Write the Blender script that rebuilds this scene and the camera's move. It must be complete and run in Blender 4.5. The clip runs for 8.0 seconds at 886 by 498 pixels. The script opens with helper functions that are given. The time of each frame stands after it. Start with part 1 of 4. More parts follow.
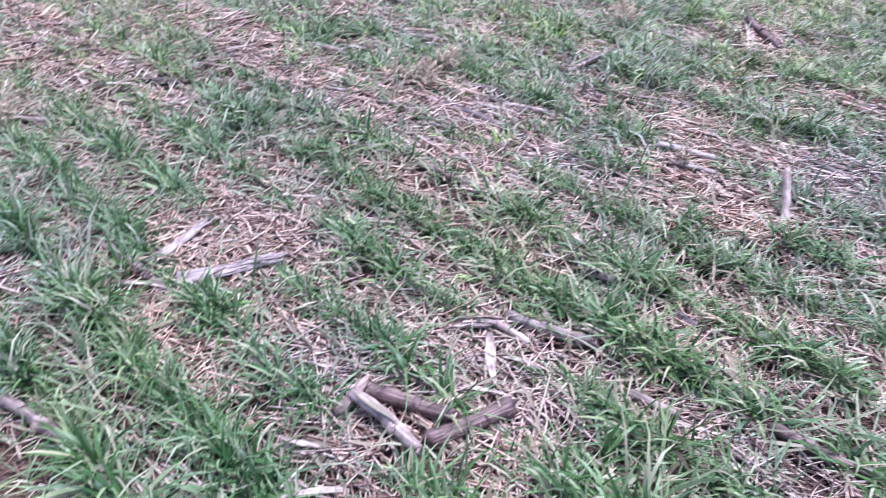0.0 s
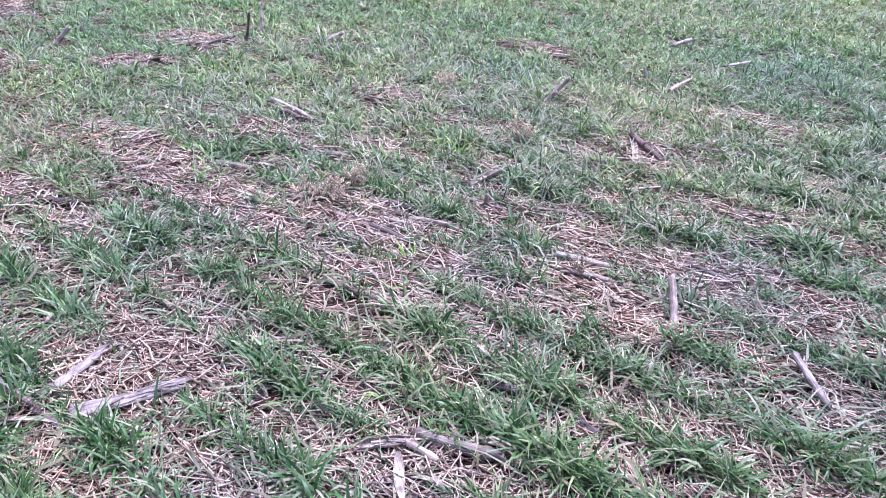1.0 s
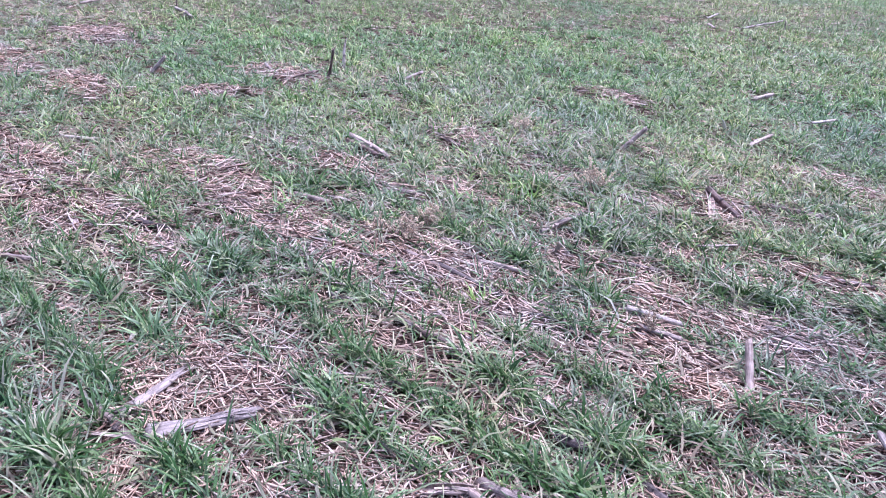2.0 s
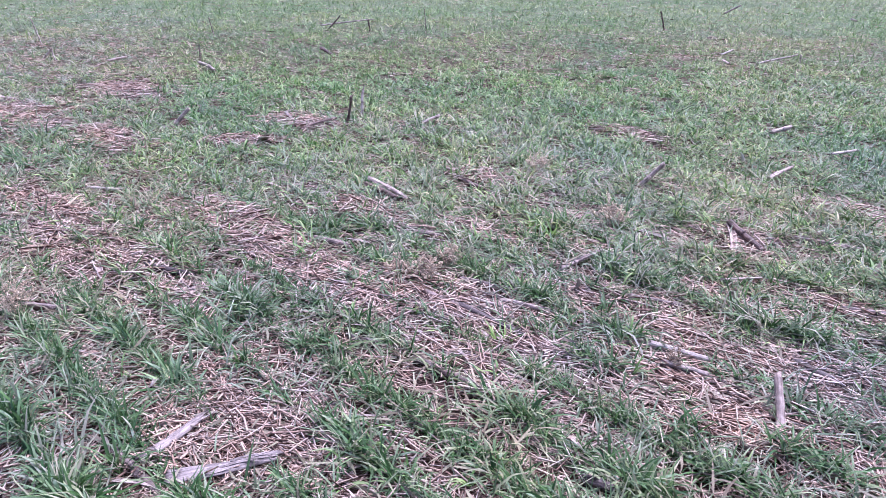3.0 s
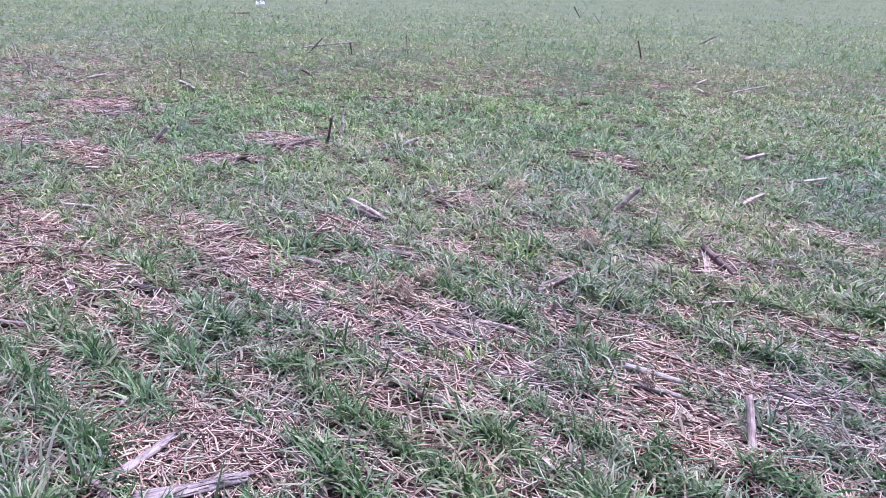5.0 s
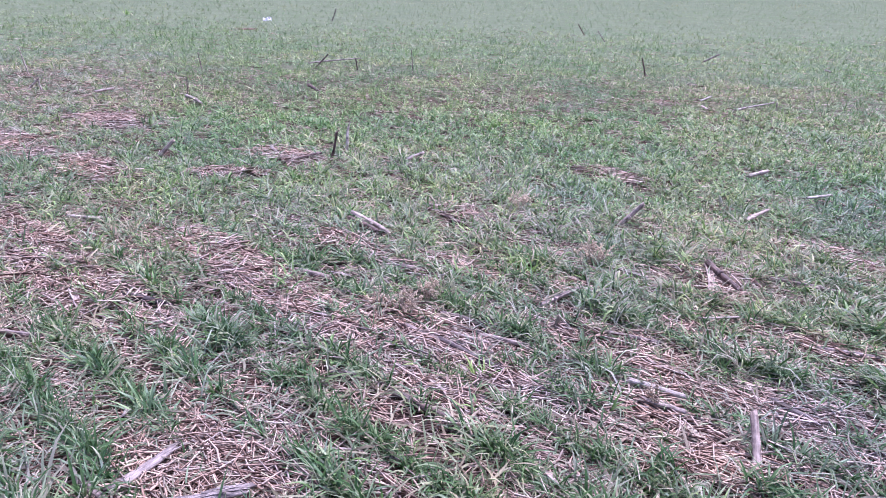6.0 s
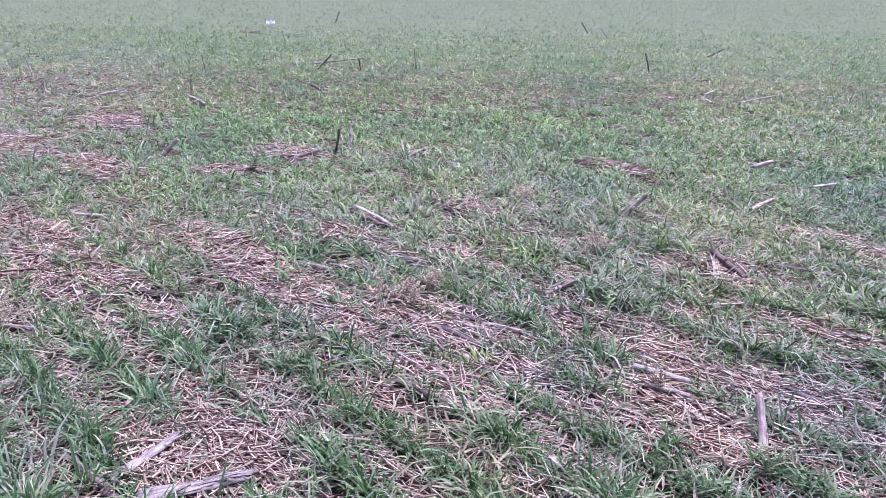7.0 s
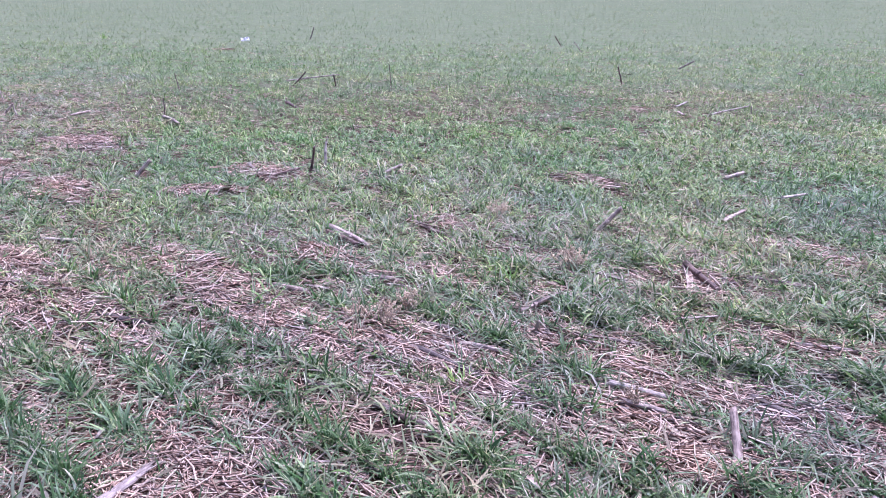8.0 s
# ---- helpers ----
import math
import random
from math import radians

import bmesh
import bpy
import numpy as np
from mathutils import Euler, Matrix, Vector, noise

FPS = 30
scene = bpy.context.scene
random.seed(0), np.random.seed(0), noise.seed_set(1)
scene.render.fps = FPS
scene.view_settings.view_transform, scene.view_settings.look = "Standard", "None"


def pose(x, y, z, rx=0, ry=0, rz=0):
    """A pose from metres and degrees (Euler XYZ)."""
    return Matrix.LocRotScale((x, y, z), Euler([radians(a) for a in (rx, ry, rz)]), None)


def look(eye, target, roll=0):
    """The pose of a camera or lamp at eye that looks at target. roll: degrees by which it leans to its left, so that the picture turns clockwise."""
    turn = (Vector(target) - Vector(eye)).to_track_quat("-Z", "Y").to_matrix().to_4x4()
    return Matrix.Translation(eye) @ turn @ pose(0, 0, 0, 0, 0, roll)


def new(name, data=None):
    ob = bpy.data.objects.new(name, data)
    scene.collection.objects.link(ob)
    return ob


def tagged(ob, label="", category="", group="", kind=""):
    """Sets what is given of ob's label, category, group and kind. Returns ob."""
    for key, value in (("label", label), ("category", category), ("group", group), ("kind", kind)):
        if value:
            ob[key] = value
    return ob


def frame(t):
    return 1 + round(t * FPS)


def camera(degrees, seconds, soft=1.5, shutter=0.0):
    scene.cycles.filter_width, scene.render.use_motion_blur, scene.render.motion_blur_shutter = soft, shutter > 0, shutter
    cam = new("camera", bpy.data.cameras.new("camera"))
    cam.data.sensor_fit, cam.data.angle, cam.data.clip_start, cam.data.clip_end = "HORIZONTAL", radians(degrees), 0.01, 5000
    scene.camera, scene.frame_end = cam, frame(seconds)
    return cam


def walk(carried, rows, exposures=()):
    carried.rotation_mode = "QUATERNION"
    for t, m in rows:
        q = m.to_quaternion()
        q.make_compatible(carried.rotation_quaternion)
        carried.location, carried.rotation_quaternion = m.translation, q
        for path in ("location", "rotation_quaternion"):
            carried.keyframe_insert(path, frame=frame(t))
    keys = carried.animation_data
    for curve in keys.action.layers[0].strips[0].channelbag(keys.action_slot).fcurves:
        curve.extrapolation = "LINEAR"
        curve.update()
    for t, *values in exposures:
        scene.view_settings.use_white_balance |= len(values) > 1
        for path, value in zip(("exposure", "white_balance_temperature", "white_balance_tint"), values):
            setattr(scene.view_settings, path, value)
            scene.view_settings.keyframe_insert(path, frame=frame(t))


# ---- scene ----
cam = camera(65.2, 8.0, soft=0.70, shutter=0.30)
PATH = [
    (0, (-0.004, 0.113, 0.991), (0.001, 1.658, -0.278), -1.0),
    (0.5, (0.031, 0.114, 1.027), (0.208, 1.735, -0.13), 0.1),
    (1, (0.028, 0.105, 1.047), (0.27, 1.796, 0.007), 1.6),
    (1.5, (-0.007, 0.109, 1.059), (0.129, 1.841, 0.068), 1.7),
    (2, (-0.012, 0.112, 1.075), (0.067, 1.865, 0.115), 2.6),
    (2.2, (-0.012, 0.109, 1.07), (0.073, 1.89, 0.163), 2.5),
    (3.3, (0.0, 0.109, 1.062), (-0.003, 1.919, 0.213), -0.2),
    (3.5, (-0.001, 0.107, 1.06), (0.001, 1.916, 0.206), 0.2),
    (4, (0.004, 0.107, 1.062), (0.03, 1.923, 0.223), 0.6),
    (4.5, (0.006, 0.104, 1.058), (0.05, 1.929, 0.242), 0.7),
    (4.7, (0.008, 0.104, 1.058), (0.07, 1.933, 0.251), 1.1),
    (5.8, (-0.008, 0.089, 1.075), (0.055, 1.942, 0.326), 2.5),
    (6, (0.005, 0.096, 1.055), (0.066, 1.95, 0.307), 1.9),
    (6.5, (0.004, 0.093, 1.053), (0.031, 1.938, 0.28), 1.1),
    (7, (0.021, 0.086, 1.015), (0.062, 1.943, 0.273), 0.9),
    (7.5, (0.031, 0.09, 1.018), (0.109, 1.942, 0.266), 0.6),
    (8, (0.036, 0.093, 1.036), (0.135, 1.961, 0.328), 0.4),
]
walk(cam, [(t, look(eye, target, roll)) for t, eye, target, roll in PATH], exposures=[(0.0, 1.58, 4985, 23.5), (1.0, 1.54, 4985, 24.5), (2.0, 1.46, 4985, 27), (3.5, 1.37, 5035, 30.5), (8.0, 1.36, 5050, 32.5)])

# ---------------------------------------------------------------- light: bright overcast day
world = bpy.data.worlds.new("sky")
scene.world = world
world.use_nodes = True
SUN_ELEVATION, SUN_TURN = 66.0, 35.0
sky = world.node_tree.nodes.new("ShaderNodeTexSky")
sky.sky_type, sky.sun_disc = "NISHITA", False
sky.sun_elevation, sky.sun_rotation = radians(SUN_ELEVATION), radians(SUN_TURN)
sky.air_density, sky.dust_density, sky.ozone_density = 1.0, 6.0, 0.6
background = world.node_tree.nodes["Background"]
background.inputs["Strength"].default_value = 0.108
world.node_tree.links.new(sky.outputs[0], background.inputs["Color"])
sun_data = bpy.data.lights.new("sun", "SUN")
sun_data.energy, sun_data.angle, sun_data.color = 2.3, radians(24), (1.0, 0.96, 0.92)
sun = new("sun", sun_data)
e, a = radians(SUN_ELEVATION), radians(SUN_TURN)
sun.matrix_world = look((20 * math.sin(a) * math.cos(e), 20 * math.cos(a) * math.cos(e), 20 * math.sin(e)), (0, 0, 0))


# ---------------------------------------------------------------- materials
def material(name):
    m = bpy.data.materials.new(name)
    m.use_nodes = True
    m.node_tree.nodes.remove(m.node_tree.nodes["Principled BSDF"])
    return m, m.node_tree.nodes, m.node_tree.links


def ramp(nodes, stops):
    r = nodes.new("ShaderNodeValToRGB")
    while len(r.color_ramp.elements) < len(stops):
        r.color_ramp.elements.new(0.5)
    for el, (at, col) in zip(r.color_ramp.elements, stops):
        el.position, el.color = at, (*col, 1)
    return r


def mixer(nodes, links, mode, fac, a, b):
    m = nodes.new("ShaderNodeMix")
    m.data_type, m.blend_type = "RGBA", mode
    for socket, value in ((m.inputs["Factor"], fac), (m.inputs["A"], a), (m.inputs["B"], b)):
        if isinstance(value, bpy.types.NodeSocket):
            links.new(value, socket)
        elif isinstance(value, tuple):
            socket.default_value = (*value, 1)
        else:
            socket.default_value = value
    return m.outputs["Result"]


def noise_node(nodes, links, scale, detail=4.0, vector=None, rough=0.6):
    n = nodes.new("ShaderNodeTexNoise")
    n.inputs["Scale"].default_value, n.inputs["Detail"].default_value, n.inputs["Roughness"].default_value = scale, detail, rough
    if vector is not None:
        links.new(vector, n.inputs["Vector"])
    return n.outputs["Fac"]


def finish(m, colour, roughness, bump=None, strength=0.3, distance=0.002, translucent=0.0, specular=0.4):
    nodes, links = m.node_tree.nodes, m.node_tree.links
    p = nodes.new("ShaderNodeBsdfPrincipled")
    links.new(colour, p.inputs["Base Color"])
    p.inputs["Roughness"].default_value = roughness
    p.inputs["Specular IOR Level"].default_value = specular
    if bump is not None:
        b = nodes.new("ShaderNodeBump")
        b.inputs["Strength"].default_value, b.inputs["Distance"].default_value = strength, distance
        links.new(bump, b.inputs["Height"])
        links.new(b.outputs[0], p.inputs["Normal"])
    out = nodes["Material Output"]
    if translucent:
        t = nodes.new("ShaderNodeBsdfTranslucent")
        links.new(colour, t.inputs["Color"])
        mix = nodes.new("ShaderNodeMixShader")
        mix.inputs[0].default_value = translucent
        links.new(p.outputs[0], mix.inputs[1])
        links.new(t.outputs[0], mix.inputs[2])
        links.new(mix.outputs[0], out.inputs[0])
    else:
        links.new(p.outputs[0], out.inputs[0])
    return m


def leaf_material(name, stops, roughness=0.40, translucent=0.28, dry_tip=(0.36, 0.30, 0.17), specular=0.42):
    """Blade colours vary from blade to blade, along the veins and towards the dry tip."""
    m, nodes, links = material(name)
    geo = nodes.new("ShaderNodeNewGeometry")
    colour = ramp(nodes, stops)
    links.new(geo.outputs["Random Per Island"], colour.inputs[0])
    uv = nodes.new("ShaderNodeUVMap")
    split = nodes.new("ShaderNodeSeparateXYZ")
    links.new(uv.outputs[0], split.inputs[0])
    tip = nodes.new("ShaderNodeMapRange")
    tip.inputs["From Min"].default_value, tip.inputs["From Max"].default_value = 0.82, 1.0
    tip.inputs["To Max"].default_value = 0.55
    links.new(split.outputs["Y"], tip.inputs["Value"])
    veins = nodes.new("ShaderNodeMapping")
    veins.inputs["Scale"].default_value = (9, 0.7, 1)
    links.new(uv.outputs[0], veins.inputs[0])
    grain = noise_node(nodes, links, 2.0, 3, veins.outputs[0])
    place = nodes.new("ShaderNodeTexCoord")
    patch = noise_node(nodes, links, 1.1, 3, place.outputs["Object"])
    shade = ramp(nodes, [(0.32, (0.80, 0.86, 0.94)), (0.68, (1.18, 1.12, 0.90))])
    links.new(patch, shade.inputs[0])
    streak = ramp(nodes, [(0.3, (0.78, 0.80, 0.78)), (0.7, (1.2, 1.18, 1.2))])
    links.new(grain, streak.inputs[0])
    c = mixer(nodes, links, "MULTIPLY", 1.0, colour.outputs[0], shade.outputs[0])
    c = mixer(nodes, links, "MULTIPLY", 1.0, c, streak.outputs[0])
    vigour = ramp(nodes, [(0.36, (0.74, 0.90, 0.76)), (0.62, (1.12, 1.06, 1.10))])
    links.new(noise_node(nodes, links, 0.45, 2, place.outputs["Object"]), vigour.inputs[0])
    c = mixer(nodes, links, "MULTIPLY", 1.0, c, vigour.outputs[0])
    c = mixer(nodes, links, "MIX", tip.outputs[0], c, dry_tip)
    return finish(m, c, roughness, grain, 0.25, 0.001, translucent, specular)


WHEAT = leaf_material("wheat_leaf", [(0.0, (0.026, 0.061, 0.018)), (0.3, (0.056, 0.115, 0.031)), (0.58, (0.106, 0.175, 0.058)),
                                     (0.77, (0.190, 0.248, 0.126)), (0.91, (0.28, 0.30, 0.155)), (1.0, (0.43, 0.365, 0.27))], 0.42, 0.26)
PALE_WHEAT = leaf_material("pale_wheat_leaf", [(0.0, (0.074, 0.137, 0.033)), (0.35, (0.158, 0.246, 0.071)), (0.65, (0.275, 0.360, 0.139)),
                                               (0.82, (0.37, 0.41, 0.19)), (1.0, (0.53, 0.47, 0.30))], 0.45, 0.26, specular=0.32)
MIDDLE_WHEAT = leaf_material("middle_wheat_leaf", [(0.0, (0.040, 0.092, 0.024)), (0.3, (0.094, 0.178, 0.049)), (0.6, (0.186, 0.284, 0.093)),
                                                   (0.8, (0.290, 0.372, 0.150)), (0.93, (0.36, 0.40, 0.16)), (1.0, (0.49, 0.43, 0.26))], 0.45, 0.24, specular=0.32)
# Field and far tones: haze put into the leaf colour, paler and greyer.
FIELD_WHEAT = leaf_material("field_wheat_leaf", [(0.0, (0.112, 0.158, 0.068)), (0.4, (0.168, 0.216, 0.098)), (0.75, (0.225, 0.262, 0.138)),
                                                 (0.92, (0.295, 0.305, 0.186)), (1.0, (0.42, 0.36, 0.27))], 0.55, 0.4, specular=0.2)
HAZED_WHEAT = leaf_material("hazed_wheat_leaf", [(0.0, (0.185, 0.205, 0.122)), (0.5, (0.235, 0.250, 0.156)), (0.85, (0.29, 0.295, 0.195)),
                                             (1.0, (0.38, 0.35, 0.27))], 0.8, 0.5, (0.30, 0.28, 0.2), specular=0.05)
GREY_WHEAT = leaf_material("grey_sprawling_leaf", [(0.0, (0.080, 0.118, 0.058)), (0.35, (0.152, 0.190, 0.108)), (0.65, (0.258, 0.285, 0.185)),
                                                   (0.82, (0.34, 0.305, 0.225)), (1.0, (0.45, 0.385, 0.30))], specular=0.3)
DRY_GRASS = leaf_material("dry_grass", [(0.0, (0.26, 0.245, 0.185)), (0.5, (0.42, 0.385, 0.30)), (1.0, (0.58, 0.52, 0.43))], 0.5, 0.3, (0.55, 0.48, 0.40), specular=0.2)
BLEACHED_LEAF = leaf_material("bleached_leaf", [(0.0, (0.54, 0.47, 0.40)), (1.0, (0.64, 0.58, 0.50))], 0.6, 0.4, (0.58, 0.50, 0.42))
YOUNG = leaf_material("yellow_green_leaf", [(0.0, (0.14, 0.25, 0.06)), (0.6, (0.25, 0.36, 0.10)), (1.0, (0.42, 0.45, 0.16))])
DRY_LEAF = leaf_material("dry_leaf", [(0.0, (0.15, 0.108, 0.085)), (0.4, (0.25, 0.195, 0.155)), (0.8, (0.34, 0.27, 0.215)), (1.0, (0.45, 0.37, 0.30))],
                         0.7, 0.3, (0.36, 0.28, 0.22), specular=0.1)


def straw_material():
    m, nodes, links = material("straw")
    geo = nodes.new("ShaderNodeNewGeometry")
    colour = ramp(nodes, [(0.0, (0.07, 0.043, 0.034)), (0.20, (0.20, 0.132, 0.102)), (0.40, (0.40, 0.297, 0.233)), (0.74, (0.53, 0.418, 0.337)),
                          (0.88, (0.35, 0.295, 0.258)), (1.0, (0.66, 0.57, 0.48))])
    links.new(geo.outputs["Random Per Island"], colour.inputs[0])
    place = nodes.new("ShaderNodeTexCoord")
    spots = noise_node(nodes, links, 130, 4, place.outputs["Object"])
    patch = noise_node(nodes, links, 2.3, 4, place.outputs["Object"])
    worn = ramp(nodes, [(0.35, (0.62, 0.58, 0.57)), (0.62, (1.1, 1.08, 1.06))])
    links.new(spots, worn.inputs[0])
    warm = ramp(nodes, [(0.3, (0.90, 0.92, 0.98)), (0.7, (1.1, 1.0, 0.9))])
    links.new(patch, warm.inputs[0])
    c = mixer(nodes, links, "MULTIPLY", 1.0, colour.outputs[0], worn.outputs[0])
    c = mixer(nodes, links, "MULTIPLY", 1.0, c, warm.outputs[0])
    return finish(m, c, 0.75, spots, 0.3, 0.001, 0.0, 0.15)


STRAW = straw_material()


def stalk_material(name, dark, mid, light, roughness=0.65):
    """Weathered stalk: fibres run along the stalk's own x axis, with darker blotches."""
    m, nodes, links = material(name)
    place = nodes.new("ShaderNodeTexCoord")
    stretch = nodes.new("ShaderNodeMapping")
    stretch.inputs["Scale"].default_value = (9, 260, 260)
    links.new(place.outputs["Object"], stretch.inputs[0])
    fibre = noise_node(nodes, links, 1.0, 5, stretch.outputs[0], 0.65)
    blotch = noise_node(nodes, links, 28, 4, place.outputs["Object"])
    colour = ramp(nodes, [(0.34, dark), (0.50, mid), (0.66, light)])
    links.new(fibre, colour.inputs[0])
    stain = ramp(nodes, [(0.38, (0.42, 0.38, 0.37)), (0.58, (1.1, 1.07, 1.05))])
    links.new(blotch, stain.inputs[0])
    info = nodes.new("ShaderNodeObjectInfo")
    own = ramp(nodes, [(0.0, (0.88, 0.88, 0.9)), (1.0, (1.1, 1.06, 1.02))])
    links.new(info.outputs["Random"], own.inputs[0])
    c = mixer(nodes, links, "MULTIPLY", 1.0, colour.outputs[0], stain.outputs[0])
    c = mixer(nodes, links, "MULTIPLY", 1.0, c, own.outputs[0])
    return finish(m, c, roughness, fibre, 0.7, 0.0025)


GREY = stalk_material("weathered_grey_stalk", (0.070, 0.050, 0.043), (0.195, 0.148, 0.128), (0.36, 0.295, 0.26))
PALE = stalk_material("bleached_stalk", (0.20, 0.150, 0.124), (0.38, 0.298, 0.254), (0.54, 0.45, 0.39))
BROWN = stalk_material("brown_stalk", (0.042, 0.026, 0.022), (0.115, 0.070, 0.057), (0.25, 0.175, 0.15))
DARK = stalk_material("dark_damp_stalk", (0.026, 0.019, 0.018), (0.075, 0.055, 0.05), (0.19, 0.15, 0.14))
WHITE = stalk_material("sun_bleached_stalk", (0.22, 0.172, 0.142), (0.42, 0.352, 0.302), (0.59, 0.52, 0.455))
PITH = stalk_material("pith", (0.30, 0.20, 0.17), (0.48, 0.36, 0.31), (0.62, 0.52, 0.46))
HUSK = stalk_material("pale_husk", (0.19, 0.147, 0.122), (0.33, 0.272, 0.235), (0.46, 0.392, 0.343), 0.75)
SLAB = stalk_material("weathered_slab", (0.115, 0.094, 0.086), (0.255, 0.210, 0.192), (0.39, 0.33, 0.305))
SEED = stalk_material("dry_seed", (0.46, 0.36, 0.25), (0.62, 0.51, 0.37), (0.74, 0.64, 0.49), 0.8)
LITTER_WHITE = stalk_material("white_plastic", (0.70, 0.70, 0.70), (0.80, 0.80, 0.80), (0.85, 0.85, 0.84), 0.4)


def soil_material():
    m, nodes, links = material("soil")
    place = nodes.new("ShaderNodeTexCoord")
    crumbs = noise_node(nodes, links, 60, 6, place.outputs["Object"], 0.7)
    damp = noise_node(nodes, links, 3.5, 4, place.outputs["Object"])
    chaff_map = nodes.new("ShaderNodeMapping")
    chaff_map.inputs["Rotation"].default_value = (0, 0, radians(45))
    chaff_map.inputs["Scale"].default_value = (40, 240, 1)
    links.new(place.outputs["Object"], chaff_map.inputs[0])
    chaff = noise_node(nodes, links, 1.0, 4, chaff_map.outputs[0], 0.7)
    earth = ramp(nodes, [(0.3, (0.022, 0.013, 0.010)), (0.6, (0.065, 0.038, 0.029)), (0.8, (0.11, 0.068, 0.052))])
    links.new(crumbs, earth.inputs[0])
    wet = ramp(nodes, [(0.35, (0.6, 0.58, 0.58)), (0.65, (1.15, 1.1, 1.08))])
    links.new(damp, wet.inputs[0])
    c = mixer(nodes, links, "MULTIPLY", 1.0, earth.outputs[0], wet.outputs[0])
    fibres = ramp(nodes, [(0.47, (0, 0, 0)), (0.64, (0.5, 0.5, 0.5))])
    links.new(chaff, fibres.inputs[0])
    c = mixer(nodes, links, "MIX", fibres.outputs[0], c, (0.35, 0.26, 0.205))
    # far out the sown crop closes over the soil, haze greyed into its colour
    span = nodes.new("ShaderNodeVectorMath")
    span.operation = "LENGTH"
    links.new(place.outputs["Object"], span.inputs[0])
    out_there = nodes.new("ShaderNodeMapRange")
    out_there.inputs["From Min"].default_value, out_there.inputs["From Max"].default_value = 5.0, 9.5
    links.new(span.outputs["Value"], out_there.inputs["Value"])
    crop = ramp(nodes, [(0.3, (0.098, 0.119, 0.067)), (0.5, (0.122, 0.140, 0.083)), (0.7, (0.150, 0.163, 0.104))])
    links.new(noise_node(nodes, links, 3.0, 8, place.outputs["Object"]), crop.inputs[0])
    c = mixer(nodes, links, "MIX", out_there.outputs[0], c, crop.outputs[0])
    return finish(m, c, 0.9, crumbs, 0.8, 0.012, 0.0, 0.0)


SOIL = soil_material()

# ---------------------------------------------------------------- lie of the land
ROW_A, ROW_B, ROW_C = 4.219, 4.286, -2.836          # drill row number = A x + B y + C
PER = math.hypot(ROW_A, ROW_B)
ROW_GAP = 1 / PER
ACROSS = np.array((ROW_A, ROW_B)) / PER
ALONG = np.array((ROW_B, -ROW_A)) / PER
ROW_ANGLE = math.atan2(ALONG[1], ALONG[0])


def waves(x, y, seed, length, count=7):
    r = np.random.default_rng(seed)
    total = 0.0
    for _ in range(count):
        th, k, ph = r.uniform(0, 6.28), 6.28 / (length * r.uniform(0.6, 1.6)), r.uniform(0, 6.28)
        total = total + np.sin(k * (np.cos(th) * x + np.sin(th) * y) + ph)
    return total / math.sqrt(count)


def rise(x, y):
    """The field climbs gently far out."""
    d = np.hypot(x, y)
    far = np.clip(d - 6, 0, 60)
    return 0.0006 * far ** 2 + 0.065 * np.clip(d - 66, 0, 300) + 0.02 * waves(x, y, 13, 14.0) * np.clip(d / 12 - 0.6, 0, 1)


def ground_z(x, y):
    """Height of the soil: low humps, small clods."""
    near = 1 / (1 + (np.hypot(x, y) / 25) ** 4)
    return near * (0.006 * waves(x, y, 11, 0.9) + 0.003 * waves(x, y, 12, 0.22)) + rise(x, y)


BARE = []


def bare(x, y, long_half, wide_half, strength=0.9, angle=None):
    BARE.append((x, y, long_half, wide_half, strength, ROW_ANGLE if angle is None else radians(angle)))


bare(-0.58, 2.36, 0.58, 0.10, 0.92, -49)
bare(-0.45, 1.38, 0.24, 0.17, 0.97)
bare(0.68, 1.47, 0.30, 0.11, 0.97)
bare(1.10, 1.46, 0.30, 0.11, 0.65)
bare(1.30, 1.86, 0.30, 0.07, 0.4)
bare(0.62, 1.84, 0.30, 0.08, 0.8)
bare(0.06, 1.92, 0.34, 0.10, 0.85)
bare(0.08, 1.62, 0.17, 0.07, 0.8)
bare(-0.32, 2.71, 0.12, 0.08, 0.97)
bare(-2.45, 4.20, 0.36, 0.14, 0.65)
bare(-2.18, 4.95, 0.28, 0.17, 0.85)
bare(-1.74, 3.72, 0.34, 0.12, 0.6)
bare(-1.32, 2.32, 0.28, 0.09, 0.65)
bare(-0.92, 2.15, 0.26, 0.09, 0.85)
bare(-1.68, 2.82, 0.24, 0.06, 0.5)
bare(0.14, 2.52, 0.13, 0.07, 0.6)
bare(1.68, 2.68, 0.20, 0.10, 0.6)
bare(-1.42, 2.65, 0.30, 0.07, 0.6)
bare(1.11, 2.42, 0.15, 0.075, 0.85)
bare(0.96, 1.93, 0.20, 0.06, 0.6)
bare(0.17, 3.15, 0.16, 0.08, 0.5)
bare(2.10, 6.3, 0.32, 0.09, 0.3, 0)
bare(1.05, 3.84, 0.22, 0.10, 0.5)
bare(-1.03, 3.68, 0.20, 0.08, 0.7, 0)
bare(-0.76, 4.08, 0.26, 0.11, 0.75)
bare(-2.95, 12.1, 0.14, 0.08, 0.4, 0)
bare(-0.03, 0.84, 0.22, 0.15, 0.95)
bare(0.10, 1.01, 0.20, 0.07, 0.95)
bare(0.42, 0.84, 0.12, 0.06, 0.8)
bare(-0.32, 1.03, 0.16, 0.05, 0.8)
bare(0.70, 0.82, 0.11, 0.07, 0.95)
bare(0.57, 0.74, 0.12, 0.06, 0.95)
